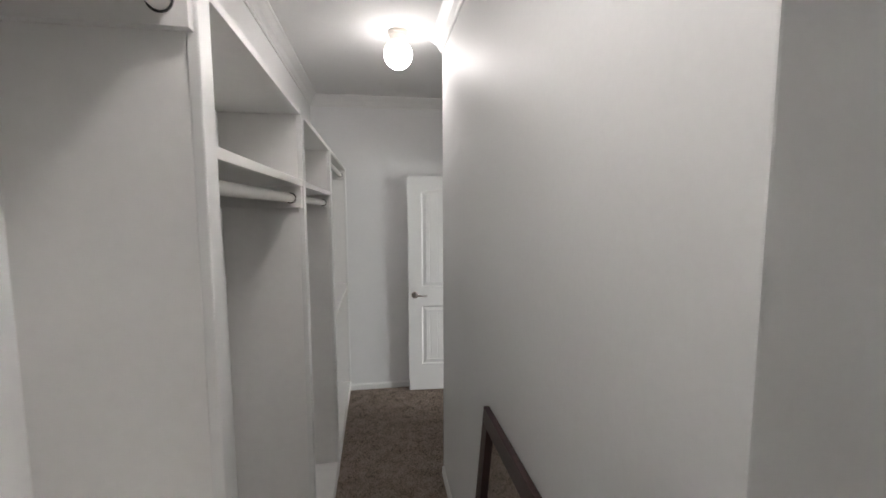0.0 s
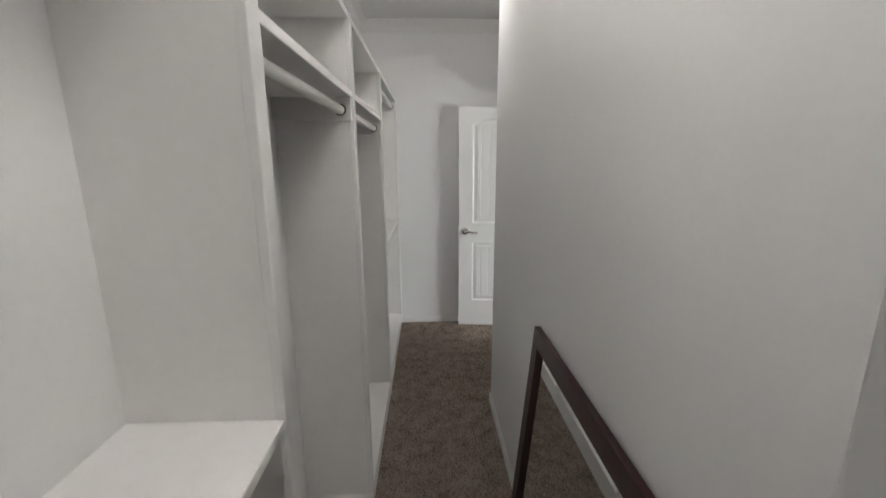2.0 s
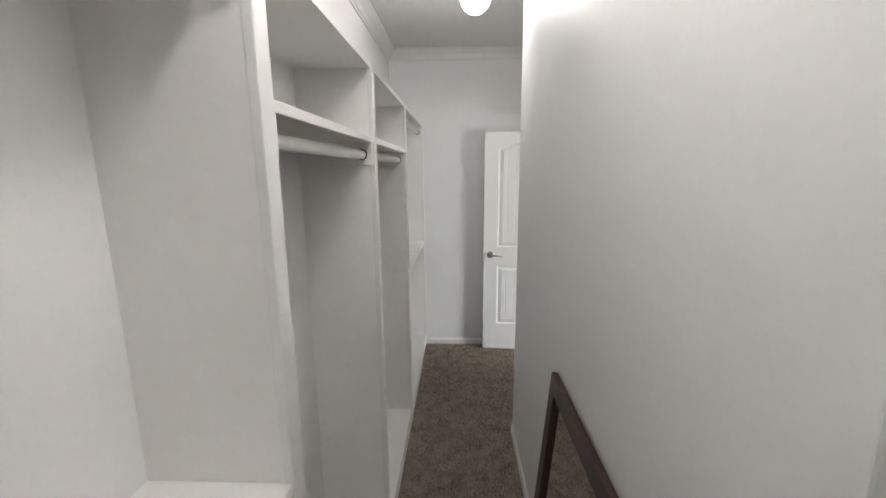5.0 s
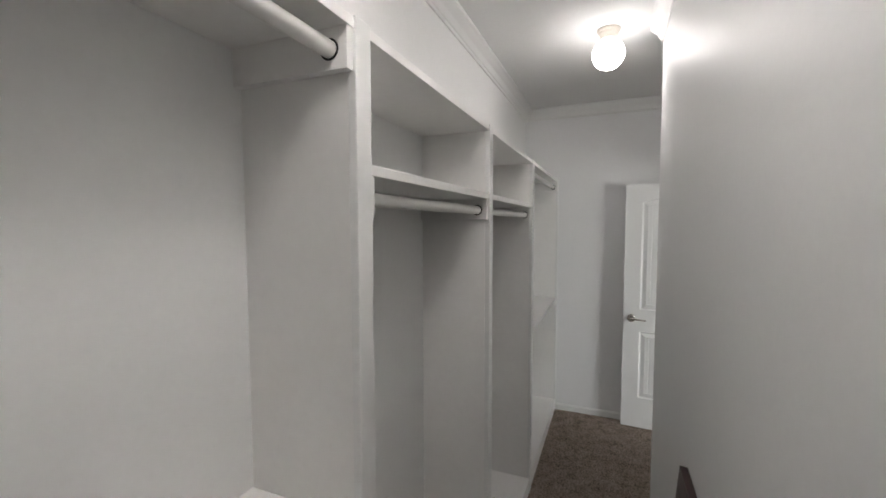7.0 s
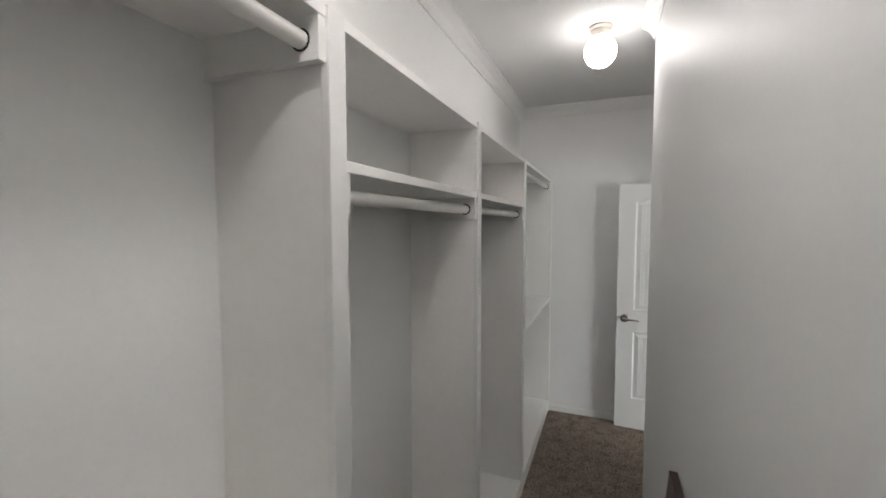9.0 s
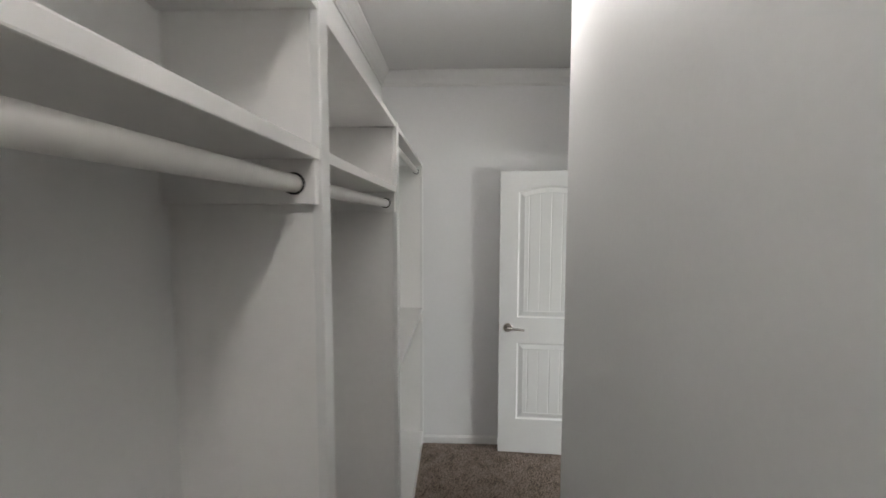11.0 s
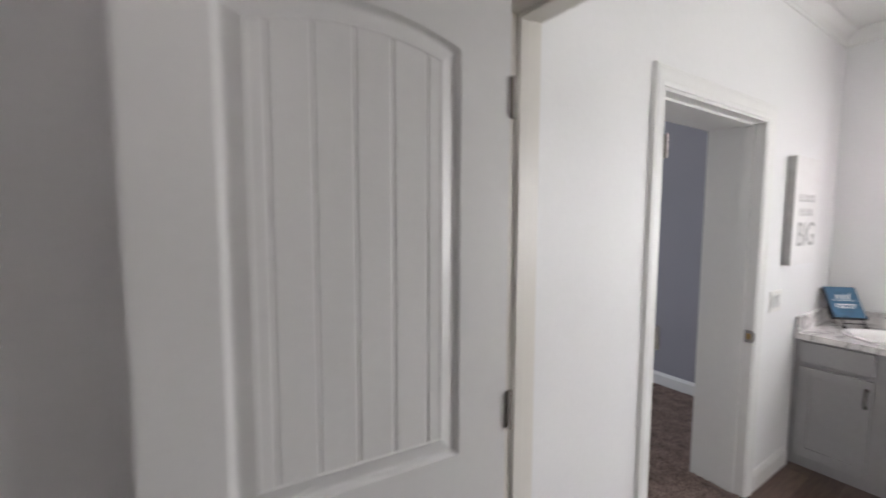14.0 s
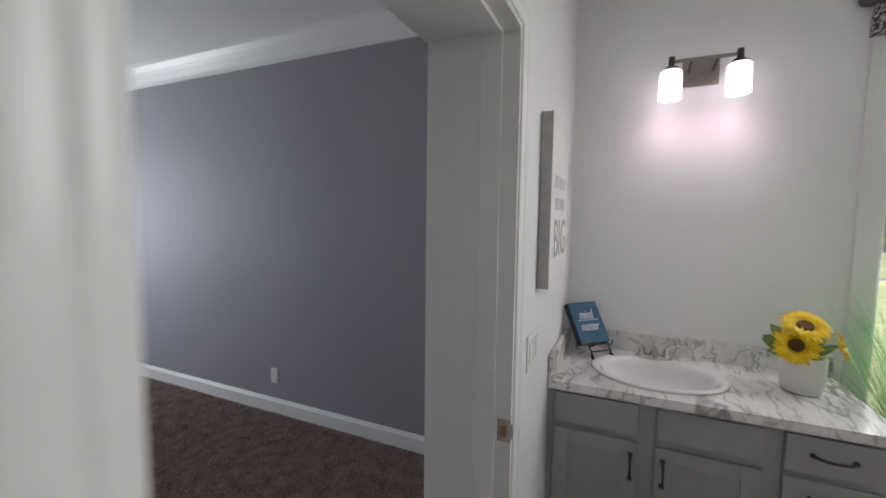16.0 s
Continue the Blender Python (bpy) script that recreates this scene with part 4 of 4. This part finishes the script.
def basin():
    b = thing("basin", "oval white drop-in ceramic basin set in the vanity top", "sink", pose(SC[0], SC[1], CZ))
    n = 64
    prof = [(0.975, 0.0), (0.985, 0.003), (1.0, 0.005), (1.0, 0.010), (0.985, 0.0145), (0.96, 0.0165), (0.90, 0.016), (0.86, 0.012), (0.83, 0.002), (0.80, -0.02), (0.74, -0.06), (0.62, -0.10), (0.40, -0.128), (0.14, -0.137)]
    bm = NB()
    rings = []
    for r, h in prof:
        shift = -0.018 * min(1, max(0, (0.98 - r) / 0.15))
        rings.append([bm.verts.new((SA * r * math.cos(a) + shift, SB * r * math.sin(a), h)) for a in (k * math.tau / n for k in range(n))])
    for p, q in zip(rings, rings[1:]):
        for k in range(n):
            bm.faces.new((p[k], p[(k + 1) % n], q[(k + 1) % n], q[k]))
    bm.faces.new(rings[-1])
    part("bowl", bm, M_CERAMIC, b, smooth=True)
    part("drain", lathe(NB(), [(0.022, 0.0), (0.021, 0.003), (0.012, 0.004)], (-0.018, 0, -0.137), 20), M_NICKEL, b, "nickel drain", smooth=True)
    return b


basin()


def faucet():
    f = thing("faucet", "brushed nickel two-handle faucet on the basin", "faucet", pose(4.17, 3.715, CZ + 0.015))
    bm = NB()
    lathe(bm, [(0.026, 0.0), (0.026, 0.008), (0.022, 0.014)], (0, 0, 0), 28, sx=1.0, sy=3.2)
    part("base_plate", bm, M_NICKEL, f, smooth=True)
    part("spout", tube(NB(), [(0, 0, 0.012), (0, 0, 0.034), (-0.03, 0, 0.05), (-0.085, 0, 0.048), (-0.112, 0, 0.036)], [0.018, 0.017, 0.015, 0.012, 0.011], 16), M_NICKEL, f, smooth=True)
    part("lift_rod", tube(NB(), [(0.012, 0, 0.03), (0.012, 0, 0.075), (0.012, 0, 0.082)], [0.003, 0.003, 0.006], 8), M_NICKEL, f, smooth=True)
    for s in (-1, 1):
        bm = NB()
        tube(bm, [(0, s * 0.052, 0.012), (0, s * 0.052, 0.03), (0, s * 0.054, 0.05)], [0.018, 0.014, 0.010], 16)
        tube(bm, [(0, s * 0.052, 0.046), (-0.004, s * 0.075, 0.066), (-0.006, s * 0.108, 0.078), (-0.006, s * 0.125, 0.078)], [0.009, 0.007, 0.006, 0.0045], 12)
        part("handle", bm, M_NICKEL, f, smooth=True)
    return f


faucet()


def vanity_light():
    y, z = 3.577, 2.235
    g = thing("vanity_light", "two-lamp nickel wall light with lit white glass shades", "wall lamp", pose(XE, y, z))
    xb = -0.135
    part("wall_plate", box(NB(), -0.022, -0.001, -0.075, 0.075, -0.085, 0.03, 0.004), M_PLATE, g, "dark nickel wall plate")
    bm = NB()
    box(bm, xb - 0.007, xb + 0.007, -0.142, 0.142, -0.007, 0.007, 0.002)
    part("bar", bm, M_PLATE, g)
    for s in (-1, 1):
        part("arm", tube(NB(), [(-0.02, s * 0.05, -0.02), (-0.07, s * 0.05, -0.012), (xb, s * 0.05, -0.004)], 0.006, 10), M_BRONZE, g, smooth=True)
        bm = NB()
        box(bm, xb - 0.012, xb + 0.012, s * 0.13 - 0.012, s * 0.13 + 0.012, -0.02, 0.022, 0.002)
        tube(bm, [(xb, s * 0.13, -0.018), (xb, s * 0.13, -0.028), (xb, s * 0.13, -0.042)], [0.016, 0.03, 0.032], 24)
        part("socket", bm, M_BRONZE, g, smooth=True)
        part("shade", lathe(NB(), [(0.036, -0.038), (0.046, -0.046), (0.047, -0.10), (0.047, -0.165), (0.044, -0.167), (0.0435, -0.16), (0.0435, -0.05), (0.033, -0.042)], (xb, s * 0.13, 0), 32, caps=False), M_TUBE, g, "glowing white glass cylinder shade", smooth=True)
        part("bulb", lathe(NB(), [(0.016, -0.045), (0.03, -0.075), (0.036, -0.095), (0.03, -0.112), (0.016, -0.12), (0.001, -0.122)], (xb, s * 0.13, 0), 24), M_BULB_END, g, "lit bulb inside the open-ended shade", smooth=True)
    return g


vanity_light()


# ---- bathroom: things on the counter and walls ----
def petals(bm, n, r0, r1, w, rnd, lift=0.0):
    for k in range(n):
        a = (k + rnd.uniform(-0.25, 0.25)) * math.tau / n
        ln = r1 * rnd.uniform(0.9, 1.08)
        d, s = Vector((math.cos(a), math.sin(a), 0)), Vector((-math.sin(a), math.cos(a), 0))
        up = Vector((0, 0, 1))
        tw = rnd.uniform(-0.3, 0.3)
        rows = []
        for f, wf, hf in ((0, 0.55, 0), (0.4, 1.0, 0.012), (0.75, 0.75, 0.010), (1.0, 0.05, rnd.uniform(-0.006, 0.008))):
            c = d * (r0 + (ln - r0) * f) + up * (hf + lift * f)
            side = (s + up * tw) * (w * 0.5 * wf)
            rows.append([bm.verts.new(c - side), bm.verts.new(c + up * -0.002), bm.verts.new(c + side)])
        for p, q in zip(rows, rows[1:]):
            for j in range(2):
                bm.faces.new((p[j], p[j + 1], q[j + 1], q[j]))
    return bm


def leaf_mesh(bm, base, tip, width, sag=0.01):
    base, tip = Vector(base), Vector(tip)
    d = tip - base
    s = d.cross(Vector((1, 0, 0.35))).normalized()
    rows = []
    for f, w in ((0, 0.05), (0.2, 0.7), (0.45, 1.0), (0.75, 0.65), (1.0, 0.03)):
        c = base + d * f + Vector((0, 0, math.sin(f * math.pi) * sag))
        rows.append([bm.verts.new(c - s * width * w / 2), bm.verts.new(c + Vector((0, 0, -0.003))), bm.verts.new(c + s * width * w / 2)])
    for p, q in zip(rows, rows[1:]):
        for j in range(2):
            bm.faces.new((p[j], p[j + 1], q[j + 1], q[j]))
    return bm


def sunflowers():
    base = Vector((4.045, 3.190, CZ))
    p = thing("sunflower_pot", "yellow sunflowers in a cream ribbed pot on the counter", "potted flowers", pose(*base))
    rnd = random.Random(4)
    bm = NB()
    n, rows = 64, [(0.056, 0.0), (0.064, 0.005), (0.071, 0.03), (0.074, 0.07), (0.074, 0.11), (0.073, 0.146), (0.070, 0.15), (0.066, 0.146), (0.066, 0.125)]
    rings = []
    for j, (r, h) in enumerate(rows):
        ring = []
        for k in range(n):
            a = k * math.tau / n
            e = 0.0012 * math.cos(a * 32 + h * 120) if 1 < j < 6 else 0
            ring.append(bm.verts.new(((r + e) * math.cos(a), (r + e) * math.sin(a), h)))
        rings.append(ring)
    for a, b in zip(rings, rings[1:]):
        for k in range(n):
            bm.faces.new((a[k], a[(k + 1) % n], b[(k + 1) % n], b[k]))
    bm.faces.new(rings[0][::-1])
    bm.faces.new(rings[-1])
    part("pot", bm, M_POT, p, "cream ceramic pot with fine ribs", smooth=True)
    heads = [((-0.078, 0.05, 0.203), (-1.0, 0.06, 0.30), 0.078), ((-0.03, 0.012, 0.268), (-0.50, -0.05, 0.9), 0.087), ((-0.02, -0.1, 0.2), (-0.30, -0.95, 0.35), 0.058)]
    for c, way, r in heads:
        bm = NB()
        petals(bm, 26, r * 0.3, r * 1.04, r * 0.25, rnd, 0.002)
        petals(bm, 24, r * 0.28, r * 0.88, r * 0.24, rnd, 0.012)
        h = part("flower", bm, M_PETAL, p, "bright yellow sunflower head")
        h.matrix_basis = Matrix.Translation(c) @ Vector(way).to_track_quat("Z", "X").to_matrix().to_4x4()
        part("seed_disc", lathe(NB(), [(r * 0.31, 0.0), (r * 0.33, 0.008), (r * 0.28, 0.015), (r * 0.2, 0.013), (r * 0.06, 0.010)], (0, 0, 0), 24), M_DISC, h, "dark brown seed disc", smooth=True)
        back = Vector(c) - Vector(way).normalized() * 0.02
        part("stem", tube(NB(), [(0, 0, 0.12), ((back.x) * 0.5, back.y * 0.5, (0.12 + back.z) / 2 + 0.01), tuple(back), tuple(Vector(c))], 0.004, 7), M_STEM, p)
    for a, b, w in (((-0.02, 0.05, 0.15), (-0.05, 0.150, 0.225), 0.07), ((-0.03, 0.05, 0.15), (-0.07, 0.140, 0.170), 0.06), ((0.0, 0.05, 0.15), (0.0, 0.14, 0.20), 0.06), ((-0.03, -0.03, 0.15), (-0.085, -0.075, 0.225), 0.04), ((0.02, 0.03, 0.15), (0.06, 0.10, 0.25), 0.055), ((0.02, -0.03, 0.15), (0.06, -0.09, 0.23), 0.05), ((-0.04, 0.0, 0.14), (-0.095, -0.03, 0.165), 0.04)):
        part("leaf", leaf_mesh(NB(), a, b, w), M_LEAF, p)
    return p


sunflowers()


def plaque():
    m = pose(4.105, 3.972, CZ + 0.072, 0, 0, 46) @ pose(0, 0, 0, 0, 34, 0)
    # local: -x is the face, y across, z up the face
    p = thing("block_plaque", "small blue block sign with white script on a wire easel", "plaque", m)
    part("block", box(NB(), 0.002, 0.036, -0.088, 0.088, 0.0, 0.215, 0.0015), M_DARKSIDE, p, "black painted block edges")
    part("face", box(NB(), 0.0, 0.0025, -0.0875, 0.0875, 0.0005, 0.2145), M_BLUE, p, "weathered blue face")
    fm = Matrix(((0, 0, -1, -0.0012), (-1, 0, 0, 0), (0, 1, 0, 0), (0, 0, 0, 1)))
    script = Matrix(((0.66, 0.2, 0, 0), (0, 1.05, 0, 0), (0, 0, 1, 0), (0, 0, 0, 1)))
    for text, z, size in (("mind", 0.146, 0.064), ("matter", 0.084, 0.062)):
        words("lettering", text, size, fm @ Matrix.Translation((0, z, 0)), M_LETTER, p, 0.0005, shape=script)
    part("rule", box(NB(), -0.001, 0.0, -0.065, 0.065, 0.117, 0.1195), M_LETTER, p)
    return p


plaque()


def easel():
    e = thing("easel", "small black wrought wire easel on the counter", "easel", pose(4.1, 3.969, CZ, 0, 0, 46))
    for s in (-1, 1):
        bm = NB()
        scroll = [(-0.034 + (0.006 + 0.0012 * k) * math.cos(k * 0.55), s * 0.058, 0.018 + (0.006 + 0.0009 * k) * math.sin(k * 0.55)) for k in range(-3, 9)]
        tube(bm, scroll + [(-0.03, s * 0.058, 0.042), (-0.008, s * 0.058, 0.066), (0.05, s * 0.055, 0.072), (0.10, s * 0.035, 0.15), (0.135, s * 0.008, 0.205)], 0.0034, 8)
        tube(bm, [(-0.008, s * 0.058, 0.066), (-0.036, s * 0.058, 0.07), (-0.042, s * 0.058, 0.088), (-0.036, s * 0.058, 0.094)], 0.003, 8)
        part("front_leg", bm, M_DARKSIDE, e, smooth=True)
    for z in (0.042, 0.066):
        part("ledge", tube(NB(), [(-0.03 + (z - 0.042) * 0.9, -0.058, z), (-0.03 + (z - 0.042) * 0.9, 0.058, z)], 0.003, 8), M_DARKSIDE, e, smooth=True)
    part("back_leg", tube(NB(), [(0.132, 0, 0.2), (0.142, 0, 0.08), (0.15, 0.0, 0.003)], 0.003, 8), M_DARKSIDE, e, smooth=True)
    return e


easel()


def wall_sign():
    x0, x1, z0, z1 = 3.425, 3.815, 1.272, 1.885
    y = YN - 0.042
    s = thing("wall_sign", "white wooden wall sign with grey lettering", "wall sign", pose((x0 + x1) / 2, y, (z0 + z1) / 2))
    w, h = (x1 - x0) / 2, (z1 - z0) / 2
    part("board", box(NB(), -w, w, 0.0015, 0.040, -h, h, 0.001), M_SIGNSIDE, s, "weathered grey board edges")
    part("face", box(NB(), -w + 0.001, w - 0.001, 0, 0.002, -h + 0.001, h - 0.001), M_SIGN, s, "white painted face")
    fm = pose(0, -0.0006, 0, 90)
    words("lettering", "BIG", 0.2, fm @ Matrix.Translation((0.02, -0.14, 0)) @ Matrix.Diagonal((0.95, 1.0, 1, 1)), M_INK, s, 0.0006)
    for z, spans in ((0.075, ((-0.12, -0.05), (-0.03, 0.06), (0.08, 0.13))), (-0.005, ((-0.11, -0.02), (0.0, 0.11)))):
        bm = NB()
        for a, b in spans:
            k = a
            while k < b - 0.01:
                box(bm, k, k + 0.007, -0.0012, 0.0, z - 0.022, z + 0.022)
                k += 0.019
            box(bm, a, b - 0.008, -0.0012, 0.0, z - 0.004, z + 0.001)
        part("faint_line", bm, M_SOFTINK, s)
    return s


wall_sign()


def switch_plate():
    s = thing("light_switch", "white triple rocker light switch on the wall", "light switch", pose(3.375, YN, 1.072))
    part("plate", box(NB(), -0.082, 0.082, -0.006, -0.0005, -0.06, 0.06, 0.002), M_PLASTIC, s)
    for k in (-1, 0, 1):
        # flat grey box instead of a recess: paints the slot's shade
        part("rocker_gap_shade", box(NB(), k * 0.046 - 0.0185, k * 0.046 + 0.0185, -0.0068, -0.006, -0.0355, 0.0355), M_INK, s, "grey border painted as the shade in the gap round the rocker")
        part("rocker", box(NB(), k * 0.046 - 0.016, k * 0.046 + 0.016, -0.010, -0.006, -0.033, 0.033, 0.0015), M_TRIM, s)
    return s


switch_plate()


def outlet(name, label, m):
    o = thing(name, label, "outlet", m)
    part("plate", box(NB(), -0.006, -0.0005, -0.036, 0.036, -0.058, 0.058, 0.002), M_PLASTIC, o)
    for z in (-0.02, 0.02):
        part("socket", box(NB(), -0.0085, -0.006, -0.017, 0.017, z - 0.014, z + 0.014, 0.001), M_TRIM, o)
    return o


outlet("outlet", "white electrical outlet low on the grey wall", pose(XBE, 6.27, 0.292))


def ornamental_grass():
    g = thing("ornamental_grass", "tall artificial green grass with pale plumes beside the vanity", "plant", pose(3.98, 2.70, 0.0))
    rnd = random.Random(9)
    part("pot", lathe(NB(), [(0.10, 0.0), (0.125, 0.02), (0.14, 0.2), (0.145, 0.22), (0.13, 0.22), (0.125, 0.2)], (0, 0, 0), 28), M_DARKSIDE, g, "low dark pot", smooth=True)
    verts, faces = [], []

    def blade(base, way, length, width, droop):
        side = Vector((-way.y, way.x, 0)).normalized()
        side = (side + Vector((rnd.uniform(-0.6, 0.6), rnd.uniform(-0.6, 0.6), 0))).normalized()
        c, d = Vector(base), Vector((way.x, way.y, 1)).normalized()
        n = 8
        for k in range(n + 1):
            f = k / n
            w = width * (1 - f ** 2.2) + 0.0006
            verts.extend([tuple(c - side * w / 2), tuple(c + side * w / 2)])
            if k:
                i = len(verts) - 4
                faces.append((i, i + 1, i + 3, i + 2))
            c = c + d * (length / n)
            d = (d + Vector((way.x, way.y, -0.5)) * droop * f * 0.6 + Vector((rnd.gauss(0, 0.02), rnd.gauss(0, 0.02), 0))).normalized()
            if c.x > 0.295:
                c.x = 0.295

    for _ in range(2600):
        a, r = rnd.uniform(0, math.tau), 0.11 * math.sqrt(rnd.random())
        way = Vector((math.cos(a), math.sin(a), 0)) * rnd.uniform(0.02, 0.3)
        blade((r * math.cos(a), r * math.sin(a), 0.2), way, rnd.uniform(0.5, 1.15), rnd.uniform(0.002, 0.0045), rnd.uniform(0.1, 0.95))
    me = bpy.data.meshes.new("blades")
    me.from_pydata(verts, [], faces)
    me.materials.append(M_BLADE)
    ob = new("blades", me)
    ob.parent = g
    for _ in range(12):
        a = rnd.uniform(0, math.tau)
        d = Vector((math.cos(a), math.sin(a), 0))
        h, out = rnd.uniform(0.85, 1.2), rnd.uniform(0.1, 0.26)
        bm = NB()
        tip = d * out
        tip.x = min(tip.x, 0.25)
        pts = [(0, 0, 0.2), (tip.x * 0.4, tip.y * 0.4, h * 0.7), (tip.x * 0.8, tip.y * 0.8, h), (tip.x, tip.y, h + 0.04)]
        tube(bm, pts, 0.0016, 5)
        end = Vector(pts[-2])
        dd = (Vector((tip.x, tip.y, 0)).normalized() * 0.8 + Vector((0, 0, 0.45))).normalized()
        for _ in range(260):
            f = rnd.random()
            c = end + dd * (0.15 * f) - Vector((0, 0, 0.05 * f * f))
            o = Vector((rnd.gauss(0, 1), rnd.gauss(0, 1), rnd.gauss(0, 1))).normalized()
            q = c + (o + dd * 0.6) * 0.026 * math.sin(math.pi * (0.12 + 0.85 * f))
            s = o.orthogonal().normalized() * 0.0013
            bm.faces.new([bm.verts.new(c - s), bm.verts.new(c + s), bm.verts.new(q)])
        part("plume", bm, M_PLUME, g, "pale feathery plume")
    return g


ornamental_grass()


# ---- bathroom floor planks ----
def plank_mesh(length):
    bm = NB()
    box(bm, 0.0005, length - 0.0005, 0.0005, 0.1495, -0.006, 0.0, 0.0008)
    return finish("plank", bm, M_PLANK)


long_plank = plank_mesh(0.98)
row = 0
y = YS
while y < YN - 0.001:
    x = XD1 - 0.02 - (0.0 if row % 3 == 0 else 0.33 if row % 3 == 1 else 0.62)
    while x < XE:
        a, b = max(x, XD1 - 0.02), min(x + 0.98, XE)
        if b - a > 0.05:
            ob = new("plank", long_plank)
            ob.parent = floor_bath
            ob.matrix_basis = Matrix.Translation((a, y, 0)) @ Matrix.Diagonal(((b - a) / 0.98, min(1.0, (YN - y) / 0.15), 1, 1))
        x += 0.98
    y += 0.15
    row += 1


# ---- carpet pile ----
def pile(name, label, material, x0, x1, y0, y1, step, height, seed):
    """A field of small leaning yarn tufts."""
    g = np.random.default_rng(seed)
    xs, ys = np.meshgrid(np.arange(x0 + step / 2, x1, step), np.arange(y0 + step / 2, y1, step))
    n = xs.size
    c = np.stack([xs.ravel() + g.uniform(-0.5, 0.5, n) * step, ys.ravel() + g.uniform(-0.5, 0.5, n) * step, np.full(n, -0.001)], 1)
    turn = g.uniform(0, math.tau, n)
    r = step * g.uniform(0.55, 0.85, n)
    v = np.zeros((n, 4, 3))
    for k in range(3):
        a = turn + k * math.tau / 3
        v[:, k, 0], v[:, k, 1], v[:, k, 2] = c[:, 0] + r * np.cos(a), c[:, 1] + r * np.sin(a), c[:, 2]
    lean = g.normal(0, 0.45, (n, 2)) * height
    v[:, 3, 0], v[:, 3, 1], v[:, 3, 2] = c[:, 0] + lean[:, 0], c[:, 1] + lean[:, 1], height * g.uniform(0.6, 1.1, n)
    base = np.arange(n)[:, None] * 4
    f = np.concatenate([base + np.array([[0, 1, 3]]), base + np.array([[1, 2, 3]]), base + np.array([[2, 0, 3]])], 1).reshape(-1, 3)
    me = bpy.data.meshes.new(name)
    me.from_pydata(v.reshape(-1, 3).tolist(), [], f.tolist())
    me.materials.append(material)
    return tagged(new(name, me), label, "carpet", "", "stuff")


pile("carpet_pile_closet", "brown twisted cut-pile carpet tufts", M_CARPET, XF + 0.002, XP - 0.012, 0.6, YP1 + 0.012, 0.0065, 0.009, 1)
pile("carpet_pile_doorway", "brown twisted cut-pile carpet tufts", M_CARPET, XF + 0.002, XD0 - 0.012, YP1 + 0.012, YN - 0.012, 0.0075, 0.009, 2)
pile("carpet_pile_bedroom", "dark brown twisted cut-pile carpet tufts", M_CARPET2, BD0 - 0.3, XBE - 0.018, YB - 0.27, 8.99, 0.0105, 0.012, 3)
